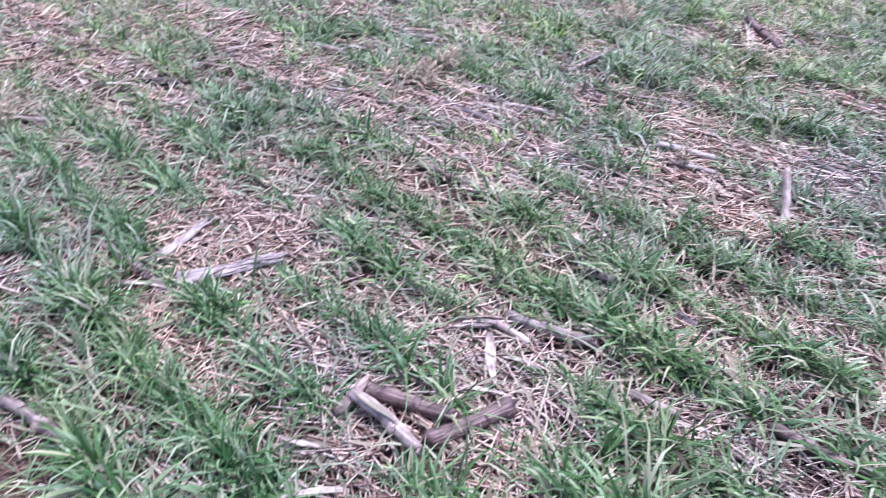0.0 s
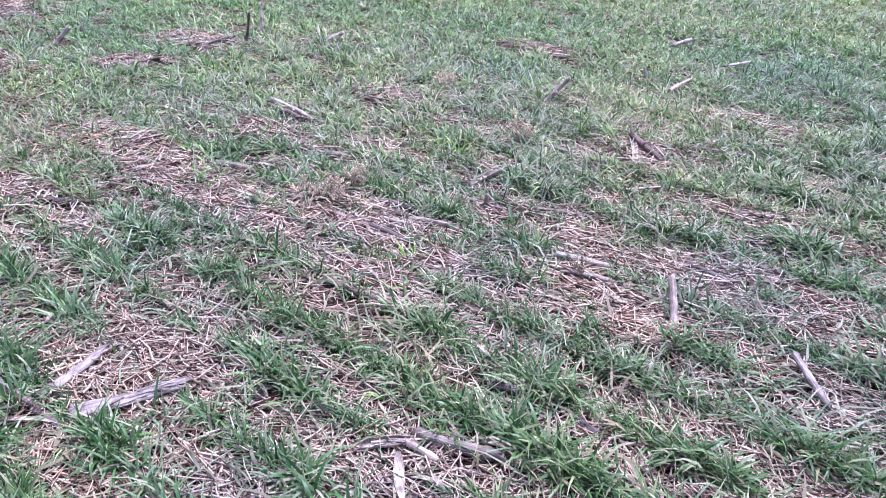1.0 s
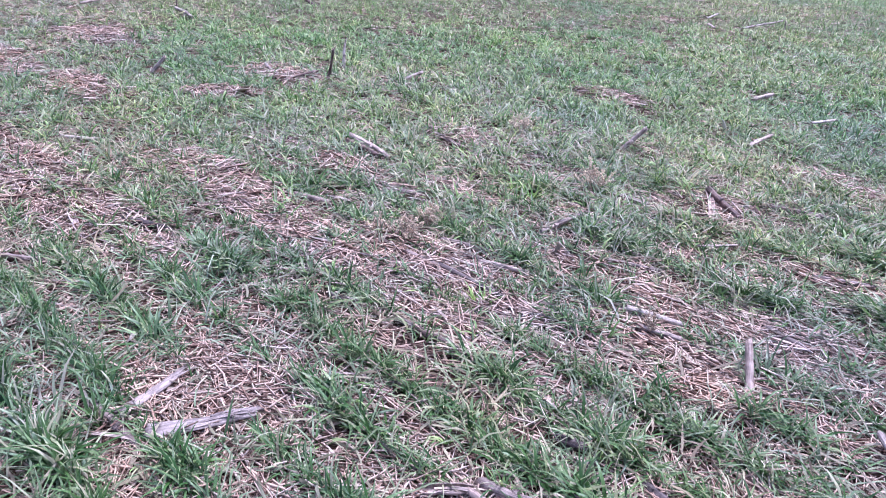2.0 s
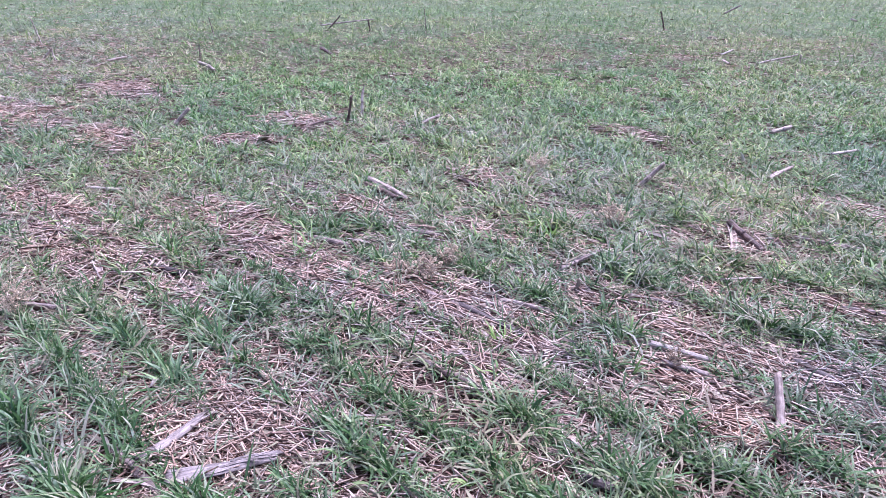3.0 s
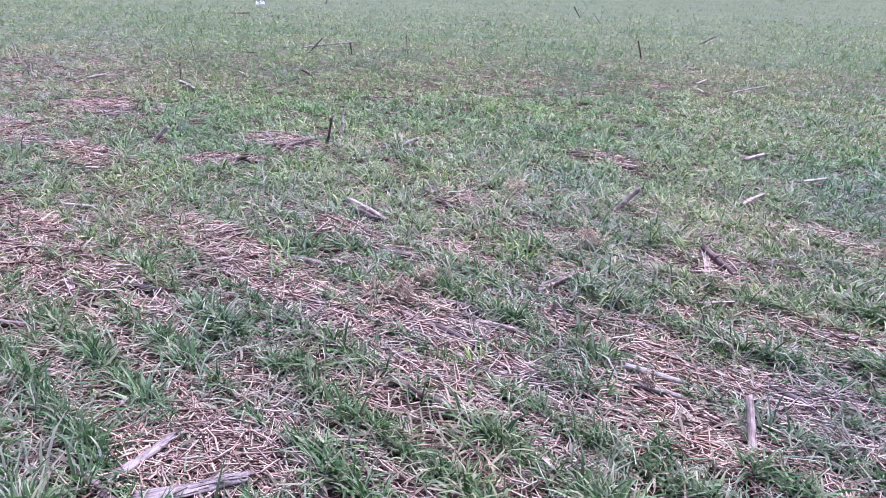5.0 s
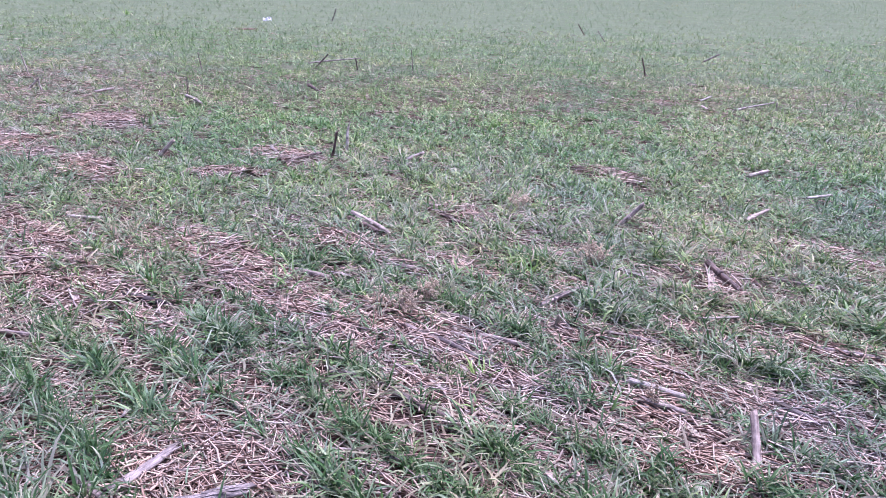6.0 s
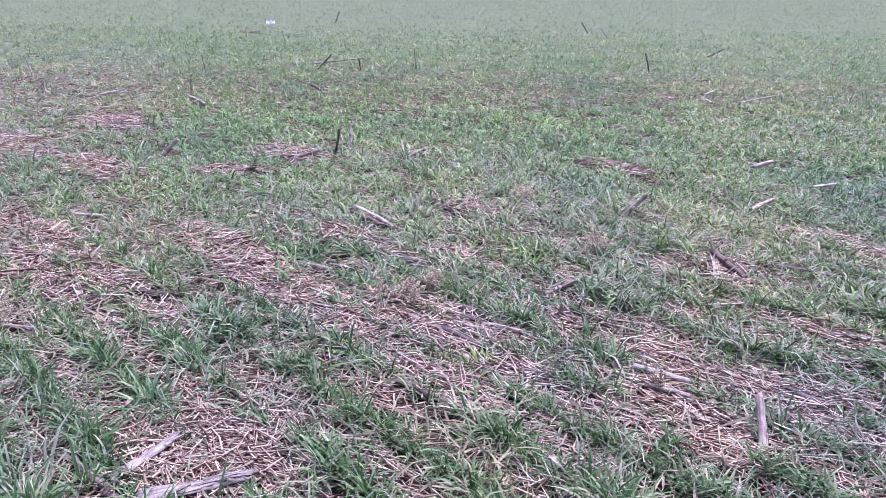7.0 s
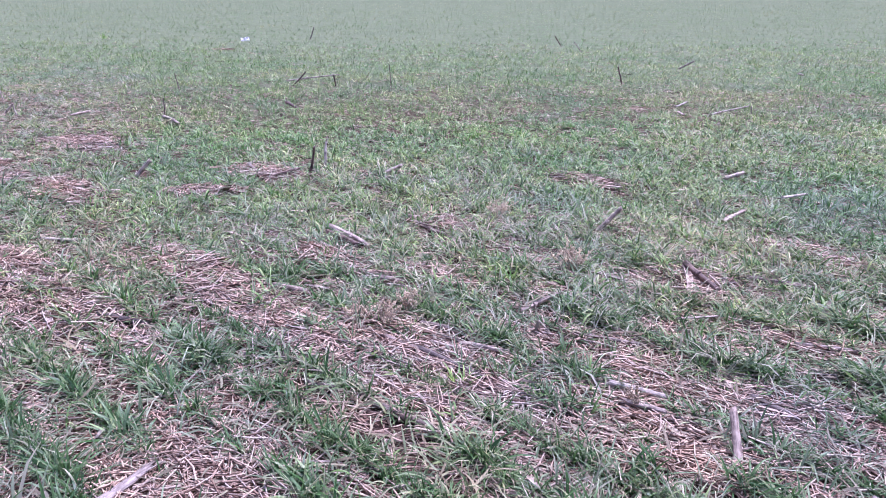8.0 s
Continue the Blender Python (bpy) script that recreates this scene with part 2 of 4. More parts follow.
bare(0.78, 0.96, 0.22, 0.07, 0.85)
bare(-0.50, 1.03, 0.16, 0.06, 0.8)
bare(0.50, 0.99, 0.24, 0.05, 0.75)
bare(-0.66, 0.79, 0.17, 0.05, 0.85)
bare(0.45, 2.75, 0.14, 0.07, 0.4)
bare(-0.1, 2.55, 0.2, 0.06, 0.45)
bare(1.00, 1.10, 0.13, 0.065, 0.9)


def thin_side(x, y):
    """1 where the crop is thin and grey, on one side of the field."""
    return 1 / (1 + np.exp((x + 0.36 * y + 0.1) / 0.14)) / (1 + np.exp((2.4 - y) / 0.2)) / (1 + np.exp((y - 10.0) / 1.2))


def cover(x, y):
    """How thick the crop stands, 0 to about 1.2."""
    c = 0.72 + 0.36 / (1 + np.exp(-(0.40 * x + y - 2.40) / 0.30)) + 0.30 / (1 + np.exp((y - 1.25) / 0.12)) + 0.10 * waves(x, y, 21, 0.5) + 0.06 * waves(x, y, 22, 2.2)
    c = c + 0.32 * np.exp(-((x + 0.66) / 0.34) ** 2 - ((y - 0.90) / 0.26) ** 2) + 0.22 * np.exp(-((x - 0.32) / 0.22) ** 2 - ((y - 0.74) / 0.14) ** 2)
    c = c - (0.03 + 0.10 / (1 + np.exp(-(x - 0.45) / 0.12))) / (1 + np.exp(-(y - 1.28) / 0.07)) / (1 + np.exp((0.35 * x + y - 2.55) / 0.12))
    c = c + 0.10 / (1 + np.exp((x + 0.25 * y + 0.05) / 0.10))
    c = c * (1 - 0.30 * thin_side(x, y)) + 0.14 * np.exp(-((x - 1.25) / 0.5) ** 2 - ((y - 2.15) / 0.35) ** 2)
    wob = np.clip(1 + 0.40 * waves(x, y, 23, 0.25) + 0.35 * waves(x, y, 24, 0.10), 0.25, 2.6)
    for bx, by, ll, ww, st, an in BARE:
        u = ((x - bx) * math.cos(an) + (y - by) * math.sin(an)) / ll
        v = (-(x - bx) * math.sin(an) + (y - by) * math.cos(an)) / ww
        c = c * (1 - st * np.exp(-((u * u + v * v) * wob) ** 1.4))
    return np.clip(c, 0, 1.3)


def littered(x, y):
    """1 where straw lies, towards 0 on open wet soil and the pile's shadow."""
    f = 1.0
    # The hole at (-0.05, 0.74) puts dark soil in for the pile's shadow.
    for hx, hy, r in ((0.70, 0.81, 0.072), (0.97, 1.135, 0.03), (-0.70, 0.76, 0.085), (-0.62, 0.80, 0.05), (-0.90, 2.16, 0.09), (-0.05, 0.74, 0.05), (0.31, 1.19, 0.045), (0.62, 1.28, 0.05), (0.02, 1.58, 0.05)):
        f = f * (1 - 0.93 * np.exp(-(((x - hx) / (1.5 * r)) ** 2 + ((y - hy) / r) ** 2) ** 1.5))
    return f


def seen_side(x, y, slope=0.80, margin=0.55):
    return np.abs(x) < slope * np.maximum(y, 0) + margin


# ---------------------------------------------------------------- mesh helpers
def quad_mesh(name, verts, quads, uv=None):
    me = bpy.data.meshes.new(name)
    me.vertices.add(len(verts))
    me.vertices.foreach_set("co", np.ascontiguousarray(verts, dtype=np.float32).ravel())
    me.loops.add(quads.size)
    me.loops.foreach_set("vertex_index", np.ascontiguousarray(quads, dtype=np.int32).ravel())
    me.polygons.add(len(quads))
    me.polygons.foreach_set("loop_start", np.arange(0, quads.size, 4, dtype=np.int32))
    me.polygons.foreach_set("use_smooth", np.ones(len(quads), dtype=bool))
    me.update(calc_edges=True)
    if uv is not None:
        layer = me.uv_layers.new(name="UVMap")
        layer.data.foreach_set("uv", np.ascontiguousarray(uv[quads.ravel()], dtype=np.float32).ravel())
    return me


def blade_mesh(name, base, az, lean, droop, length, width, twist, segs, fold=0.0, wander=0.0, floor=None):
    """Arching leaf blades; with a fold each blade has a keel along its midrib."""
    n = len(base)
    s = np.linspace(0, 1, segs + 1)
    mid = (s[1:] + s[:-1]) / 2
    th = lean[:, None] + droop[:, None] * mid[None, :] ** 1.3
    turn = az[:, None] + (wander[:, None] * mid[None, :] if isinstance(wander, np.ndarray) else 0)
    step = (length / segs)[:, None]
    d = np.stack([np.sin(th) * np.cos(turn), np.sin(th) * np.sin(turn), np.cos(th)], -1) * step[..., None]
    line = np.concatenate([np.zeros((n, 1, 3)), np.cumsum(d, 1)], 1) + base[:, None, :]
    if floor is not None:
        line[:, :, 2] = np.maximum(line[:, :, 2], floor[:, None])
    tang = np.concatenate([d, d[:, -1:]], 1)
    tang /= np.linalg.norm(tang, axis=-1, keepdims=True) + 1e-9
    side = np.stack([-np.sin(az), np.cos(az), np.zeros(n)], -1)[:, None, :] * np.ones((1, segs + 1, 1))
    up = np.cross(tang, side)
    tw = twist[:, None] * s[None, :]
    side = side * np.cos(tw)[..., None] + up * np.sin(tw)[..., None]
    up = np.cross(tang, side)
    prof = np.minimum(1, 0.6 + 1.6 * s) * np.maximum(1 - s ** 2.6, 0.03)
    half = 0.5 * width[:, None, None] * prof[None, :, None]
    if fold:
        cols = [line - side * half, line - up * half * fold, line + side * half]
    else:
        cols = [line - side * half, line + side * half]
    c = len(cols)
    verts = np.stack(cols, 2).reshape(-1, 3)
    uv = np.stack(np.meshgrid(s, np.linspace(0, 1, c), indexing="ij")[::-1], -1).reshape(1, -1, 2)
    uv = np.repeat(uv, n, 0).reshape(-1, 2)
    q = []
    for i in range(segs):
        for j in range(c - 1):
            q.append((i * c + j, i * c + j + 1, (i + 1) * c + j + 1, (i + 1) * c + j))
    quads = (np.array(q)[None] + (np.arange(n) * (segs + 1) * c)[:, None, None]).reshape(-1, 4)
    return quad_mesh(name, verts, quads, uv)


def straw_mesh(name, centre, az, tilt, length, radius, sag, bent=True, sides=3):
    """Short lengths of straw: thin bent tubes."""
    n = len(centre)
    d = np.stack([np.cos(az) * np.cos(tilt), np.sin(az) * np.cos(tilt), np.sin(tilt)], -1)
    sd = np.stack([-np.sin(az), np.cos(az), np.zeros(n)], -1)
    up = np.cross(d, sd)
    rings = []
    roll = 0.52 + 0.7 * np.sin(977.0 * az)
    at = (-0.5, 0.0, 0.5) if bent else (-0.5, 0.5)
    for s in at:
        c = centre + d * (length * s)[:, None] + sd * (sag * (0.25 - s * s) * length)[:, None]
        rr = radius * (1.0 if s < 0.4 else 0.75)
        rings.append(np.stack([c + sd * (np.cos(roll + k * 6.2832 / sides) * rr)[:, None] + up * (np.sin(roll + k * 6.2832 / sides) * rr)[:, None] for k in range(sides)], 1))
    verts = np.stack(rings, 1).reshape(-1, 3)
    q = []
    for i in range(len(at) - 1):
        for k in range(sides):
            q.append((i * sides + k, i * sides + (k + 1) % sides, (i + 1) * sides + (k + 1) % sides, (i + 1) * sides + k))
    quads = (np.array(q)[None] + (np.arange(n) * len(at) * sides)[:, None, None]).reshape(-1, 4)
    return quad_mesh(name, verts, quads)


def stuff(name, me, mat, label, category):
    me.materials.append(mat)
    return tagged(new(name, me), label, category, kind="stuff")


# ---------------------------------------------------------------- the field
def build_ground():
    def graded(lo, hi, step, far, grow):
        mid = np.arange(lo, hi + step / 2, step)
        out, d, left = [], step, [lo]
        at = hi
        while at < far:
            d *= grow
            at += d
            out.append(at)
        at, d = lo, step
        while at > -far:
            d *= grow
            at -= d
            left.append(at)
        return np.array(left[:0:-1] + list(mid) + out)
    xs, ys = graded(-2.4, 2.4, 0.055, 1500, 1.16), graded(-0.5, 4.5, 0.055, 1500, 1.16)
    gx, gy = np.meshgrid(xs, ys)
    verts = np.stack([gx, gy, ground_z(gx, gy)], -1).reshape(-1, 3)
    nx, ny = len(xs), len(ys)
    i = (np.arange(ny - 1)[:, None] * nx + np.arange(nx - 1)[None, :]).ravel()
    quads = np.stack([i, i + 1, i + nx + 1, i + nx], -1)
    me = quad_mesh("ground", verts, quads)
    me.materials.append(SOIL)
    tagged(new("ground", me), "dark reddish-brown field soil with scattered chaff", "ground", kind="structure")


build_ground()


# ---------------------------------------------------------------- stalks
def part(name, bm, mat, parent, label=""):
    me = bpy.data.meshes.new(name)
    bm.normal_update()
    bm.to_mesh(me)
    bm.free()
    for p in me.polygons:
        p.use_smooth = True
    me.materials.append(mat)
    ob = new(name, me)
    ob.parent = parent
    return tagged(ob, label)


def tube_bm(length, r0, r1, rng, sides=14, rings=18, arc=360.0, bend=0.0, jag=0.0, flat=1.0, flute=0.06):
    """A stalk along x, with uneven radius, flutes and broken ends; an arc under 360 gives a split half with wall thickness."""
    bm = bmesh.new()
    full = arc >= 359
    phases = [rng.uniform(0, 6.28) for _ in range(4)]
    dent, slant = rng.uniform(0.1, 0.35), (rng.uniform(0.2, 1.1) if jag else 0.0)
    inner = 0.0 if full else 0.72
    grid = []
    count = sides if full else sides + 1
    for i in range(rings + 1):
        s = i / rings
        r = r0 + (r1 - r0) * s
        r *= 1 + 0.07 * math.sin(9 * s + phases[0]) + 0.045 * math.sin(23 * s + phases[1]) + rng.uniform(-0.035, 0.035)
        if i in (0, rings):
            r *= rng.uniform(0.75, 0.95)
        kink = 0.35 * bend * length * (abs(((s * 2.3 + phases[3]) % 2) - 1) - 0.5)
        cy, cz = kink + bend * length * (4 * s * (1 - s)) * math.cos(phases[2]), 0.4 * bend * length * (4 * s * (1 - s)) * math.sin(phases[2])
        ring = []
        for k in range(count):
            a = radians(arc) * k / sides + (radians(180) if not full else 0)
            rk = r * (1 + flute * math.sin(5 * a + phases[3]) + 0.025 * math.sin(11 * a + 3 * s))
            x = s * length
            rk *= 1 - dent * max(0.0, math.sin(a + phases[1])) * max(0.0, math.sin(7 * s + phases[0]))
            if i in (0, rings):
                x += slant * r * math.cos(a - phases[2]) * (1 if i else -1)
            if i in (0, rings):
                x += rng.uniform(-1, 1) * jag
            ring.append((x, cy + rk * math.cos(a), cz + rk * math.sin(a) * flat))
        if not full:
            for k in reversed(range(count)):
                a = radians(arc) * k / sides + radians(180)
                ring.append((ring[k][0] + rng.uniform(-0.3, 0.3) * jag, cy + r * inner * math.cos(a), cz + r * inner * math.sin(a) * flat + 0.10 * r))
        grid.append([bm.verts.new(p) for p in ring])
    m = len(grid[0])
    for i in range(rings):
        for k in range(m):
            bm.faces.new((grid[i][k], grid[i][(k + 1) % m], grid[i + 1][(k + 1) % m], grid[i + 1][k]))
    if full:
        for ring, way in ((grid[0], 1), (grid[-1], -1)):
            centre = bm.verts.new((ring[0].co.x + way * 0.004, sum(v.co.y for v in ring) / m, sum(v.co.z for v in ring) / m))
            lip = [bm.verts.new(centre.co.lerp(v.co, 0.72) + Vector((way * 0.0005, 0, 0))) for v in ring]
            for k in range(m):
                j = (k + 1) % m
                bm.faces.new((ring[j], ring[k], lip[k], lip[j]) if way > 0 else (ring[k], ring[j], lip[j], lip[k]))
                bm.faces.new((lip[j], lip[k], centre) if way > 0 else (lip[k], lip[j], centre))
    else:
        half = count
        for ring in (grid[0], grid[-1]):
            for k in range(half - 1):
                bm.faces.new((ring[k], ring[k + 1], ring[m - 2 - k], ring[m - 1 - k]))
    return bm


def slab_bm(length, width, rng, thick=0.012, ragged=0.012, segs=26, across=9):
    """A split, weathered slab along x: long ridges and cracks on top, ragged ends, a rounded underside."""
    bm = bmesh.new()
    ridge = [rng.uniform(-1, 1) for _ in range(across + 1)]
    reach = [(rng.uniform(-0.3, 1) * ragged, rng.uniform(-2.2, 1) * ragged) for _ in range(across + 1)]
    ph = [rng.uniform(0, 6.28) for _ in range(3)]
    top, under = [], []
    for i in range(segs + 1):
        s = i / segs
        w = 0.5 * width * (0.92 + 0.10 * math.sin(4 * s + ph[0])) * (1 - 0.18 * s)
        lift = 0.004 * math.sin(3 * s + ph[1])
        row_top, row_under = [], []
        for k in range(across + 1):
            u = 2 * k / across - 1
            x = length * s + (reach[k][0] * -(1 - s) ** 8 + reach[k][1] * s ** 8)
            y = u * w + 0.004 * math.sin(6 * s + ph[2])
            crown = thick * (0.55 - 0.45 * u * u)
            z = crown + lift + 0.0016 * ridge[k] * (1 + 0.5 * math.sin(17 * s + 3 * k)) + rng.uniform(-0.0004, 0.0004)
            row_top.append(bm.verts.new((x, y, z)))
            row_under.append(bm.verts.new((x, y * 0.96, z - max(0.0025, thick * (0.5 - 0.3 * u * u)))))
        top.append(row_top)
        under.append(row_under)
    for i in range(segs):
        for k in range(across):
            bm.faces.new((top[i][k], top[i + 1][k], top[i + 1][k + 1], top[i][k + 1]))
            bm.faces.new((under[i][k + 1], under[i + 1][k + 1], under[i + 1][k], under[i][k]))
        bm.faces.new((under[i][0], under[i + 1][0], top[i + 1][0], top[i][0]))
        bm.faces.new((top[i][across], top[i + 1][across], under[i + 1][across], under[i][across]))
    for k in range(across):
        bm.faces.new((top[0][k], top[0][k + 1], under[0][k + 1], under[0][k]))
        bm.faces.new((under[segs][k], under[segs][k + 1], top[segs][k + 1], top[segs][k]))
    return bm


def strip_bm(length, width, rng, curl=0.3, segs=9, thick=0.0008):
    """A dry sheath or leaf along x: a curled strip with thickness and a ragged edge."""
    bm = bmesh.new()
    rows_ = []
    ph = rng.uniform(0, 6.28)
    for i in range(segs + 1):
        s = i / segs
        w = 0.5 * width * min(1.0, 0.5 + 2 * s) * (1 - 0.88 * s ** 3) * rng.uniform(0.85, 1.1)
        z = curl * length * (s * s * 0.5 + 0.06 * math.sin(5 * s + ph))
        y = 0.06 * length * math.sin(3 * s + ph)
        ring = []
        for u in (-1, -0.4, 0.4, 1):
            ring.append((s * length, y + u * w, z + 0.35 * w * (u * u)))
        for u in (1, 0.4, -0.4, -1):
            ring.append((s * length, y + u * w * 0.98, z + 0.35 * w * (u * u) - thick))
        rows_.append([bm.verts.new(p) for p in ring])
    for i in range(segs):
        for k in range(8):
            bm.faces.new((rows_[i][k], rows_[i][(k + 1) % 8], rows_[i + 1][(k + 1) % 8], rows_[i + 1][k]))
    for ring in (rows_[0], rows_[-1]):
        bm.faces.new(ring)
    return bm


LYING = []                                          # where stalks lie, so that less crop stands on them


def laid(p0, p1):
    LYING.append((p0[0], p0[1], p1[0], p1[1]))


def cleared(x, y):
    """1 in open crop, towards 0 on and just before a lying stalk."""
    f = np.ones(len(x))
    for ax, ay, bx, by in LYING:
        near = (x > min(ax, bx) - 0.12) & (x < max(ax, bx) + 0.12) & (y > min(ay, by) - 0.2) & (y < max(ay, by) + 0.12)
        px, py = x[near] - ax, y[near] + 0.022 - ay
        dx, dy = bx - ax, by - ay
        t = np.clip((px * dx + py * dy) / (dx * dx + dy * dy), 0, 1)
        f[near] *= 1 - 0.66 * np.exp(-(((px - t * dx) / 0.026) ** 2 + ((py - t * dy) / 0.036) ** 2) ** 1.5)
    return f


def axis_pose(p0, p1):
    a, b = Vector(p0), Vector(p1)
    return Matrix.Translation(a) @ (b - a).to_track_quat("X", "Z").to_matrix().to_4x4(), (b - a).length


def stalk(name, label, category, p0, p1, radius, mat, taper=0.9, nodes=1, arc=360, sheath=False, jag=0.004, flat=1.0, bend=0.035, seed=0, rest=True, group="", splinters=0):
    """A length of stalk from p0 to p1 (x, y, height over the soil under it)."""
    rng = random.Random(hash((round(p0[0] * 1000), round(p0[1] * 1000), seed)))
    laid(p0, p1)
    low = radius * (flat * 0.6 if arc >= 359 else 0.55)
    ends = []
    for x, y, h in (p0, p1):
        ends.append((x, y, float(ground_z(x, y)) + h + (low if rest else 0)))
    m, length = axis_pose(*ends)
    root = new(name)
    root.empty_display_size = 0.02
    root.matrix_world = m
    part("culm", tube_bm(length, radius, radius * taper, rng, arc=arc, jag=jag, flat=flat, bend=bend), mat, root)
    for i in range(nodes):
        s = (i + 0.5 + rng.uniform(-0.2, 0.2)) / nodes
        r = radius * (1 + (taper - 1) * s)
        if arc >= 359:
            bm = tube_bm(0.016, r * 0.98, r * 0.96, rng, rings=6, jag=0.0, flat=flat)
            for v in bm.verts:
                k = 0.87 + 0.165 * max(0.0, 1 - (abs(v.co.x - 0.008) / 0.009) ** 2)
                v.co.y, v.co.z = v.co.y * k, v.co.z * k
            node_ring = part("node", bm, mat, root, "swollen joint ring")
            node_ring.location = (s * length, 0, 0)
    if arc >= 359 and radius > 0.009:
        bm = tube_bm(0.006, radius * taper * 0.68, radius * taper * 0.60, rng, rings=2, flat=flat)
        pith = part("pith", bm, PITH, root, "pale spongy core at the broken end")
        pith.location = (length - 0.0035, 0, 0)
    for i in range(splinters):
        bm = strip_bm(length * rng.uniform(0.35, 0.8), radius * rng.uniform(0.25, 0.6), rng, rng.uniform(-0.02, 0.05), 7, 0.0016)
        sp = part("splinter", bm, mat, root)
        sp.location = (length * rng.uniform(0.0, 0.55), radius * rng.uniform(-0.8, 0.8), radius * flat * rng.uniform(-0.15, 0.35))
        sp.rotation_euler = (rng.uniform(-0.6, 0.6), rng.uniform(-0.05, 0.03), rng.uniform(-0.05, 0.05))
    if sheath:
        sh = part("sheath", strip_bm(length * 0.55, radius * 1.3, rng, 0.06), DRY_LEAF, root, "papery dry leaf sheath")
        sh.location = (length * 0.12, radius * 0.5, radius * 0.75 * flat)
        sh.rotation_euler = (rng.uniform(-0.3, 0.3), -0.05, rng.uniform(-0.12, 0.12))
    return tagged(root, label, category, group)


def dry_leaf(label, p0, p1, width, curl=0.25, mat=None):
    rng = random.Random(hash((round(p0[0] * 999), round(p0[1] * 999))))
    laid(p0, p1)
    a = (p0[0], p0[1], float(ground_z(p0[0], p0[1])) + p0[2])
    b = (p1[0], p1[1], float(ground_z(p1[0], p1[1])) + p1[2])
    m, length = axis_pose(a, b)
    me = bpy.data.meshes.new("dry_leaf")
    bm = strip_bm(length, width, rng, curl)
    bm.to_mesh(me)
    bm.free()
    for p in me.polygons:
        p.use_smooth = True
    me.materials.append(mat or DRY_LEAF)
    ob = new("dry_leaf", me)
    steep = abs(b[2] - a[2]) > math.hypot(b[0] - a[0], b[1] - a[1])
    if steep:                                       # a standing leaf turns its broad side along y
        ax = (Vector(b) - Vector(a)).normalized()
        wide = (Vector((1, 0.15, 0)) - ax * ax.dot(Vector((1, 0.15, 0)))).normalized()
        m = Matrix((ax, wide, ax.cross(wide))).transposed().to_4x4()
        m.translation = a
    ob.matrix_world = m
    return tagged(ob, label, "dry leaf", "dry leaves on the field")


def slab(label, p0, p1, width, mat, seed, fibres=2):
    """A broad split piece of stalk with loose fibres along its top."""
    rng = random.Random(seed)
    laid(p0, p1)
    m, length = axis_pose(*[(x, y, float(ground_z(x, y)) + h) for x, y, h in (p0, p1)])
    root = new("split_stalk")
    root.empty_display_size = 0.02
    root.matrix_world = m
    part("slab", slab_bm(length, width, rng), mat, root)
    for i in range(fibres):
        bm = strip_bm(length * rng.uniform(0.3, 0.6), 0.006, rng, 0.03, 7, 0.0012)
        fibre = part("fibre", bm, mat, root, "loose frayed fibre")
        fibre.location = (length * rng.uniform(0.2, 0.6), width * rng.uniform(-0.32, 0.32), 0.006)
        fibre.rotation_euler = (rng.uniform(-0.4, 0.4), rng.uniform(-0.05, 0.0), rng.uniform(-0.06, 0.06))
    return tagged(root, label, "stalk", G1)


G1 = "stalks lying on the field"
G2 = "stubs standing in the field"
# the pile closest to the path
stalk("corn_stalk", "bleached corn stalk lying across a small pile of stalks", "stalk", (-0.169, 0.893, 0.03), (-0.045, 0.765, 0.026), 0.0125, PALE, nodes=1, sheath=True, group=G1)
stalk("corn_stalk", "thick grey-brown corn stalk in a small pile", "stalk", (-0.14, 0.903, 0.014), (0.014, 0.835, 0.016), 0.0165, BROWN, nodes=1, group=G1)
stalk("corn_stalk", "thick brown corn stalk with broken hollow end on straw", "stalk", (-0.035, 0.795, 0.006), (0.114, 0.862, 0.016), 0.0185, BROWN, nodes=0, jag=0.010, group=G1)
stalk("corn_stalk", "short grey stalk piece leaning on a small pile", "stalk", (-0.187, 0.86, 0.014), (-0.144, 0.91, 0.028), 0.011, GREY, nodes=0, group=G1)
stalk("split_stalk", "split grey stalk bent at a fork on straw", "stalk", (0.009, 1.063, 0.018), (0.115, 1.06, 0.024), 0.0125, PALE, nodes=0, arc=200, splinters=5, group=G1)
stalk("corn_stalk", "pale thin stalk at a fork of stalks", "stalk", (0.102, 1.059, 0.024), (0.158, 1.012, 0.014), 0.0075, PALE, nodes=0, group=G1)
stalk("corn_stalk", "thick dark grey corn stalk half hidden by wheat", "stalk", (0.127, 1.094, 0.006), (0.286, 1.011, 0.006), 0.0140, GREY, nodes=1, group=G1)
dry_leaf("broad bleached leaf blade lying on straw", (0.079, 1.035, 0.026), (0.095, 0.908, 0.024), 0.022, 0.04, HUSK)
stalk("corn_stalk", "dark broken stalk bit between wheat rows", "stalk", (0.304, 1.216, 0.006), (0.359, 1.188, 0.006), 0.0125, DARK, nodes=0, group=G1)
stalk("corn_stalk", "dark corn stalk lying under wheat blades", "stalk", (0.542, 0.812, 0.014), (0.668, 0.715, 0.010), 0.0118, BROWN, nodes=1, group=G1)
stalk("corn_stalk", "long dark grey corn stalk under wheat blades", "stalk", (-0.8, 0.908, 0.014), (-0.516, 0.715, 0.012), 0.0120, GREY, nodes=2, group=G1)
stalk("corn_stalk", "grey stalk sunk among wheat blades", "stalk", (-0.716, 1.305, 0.004), (-0.571, 1.177, 0.004), 0.012, GREY, nodes=1, group=G1)
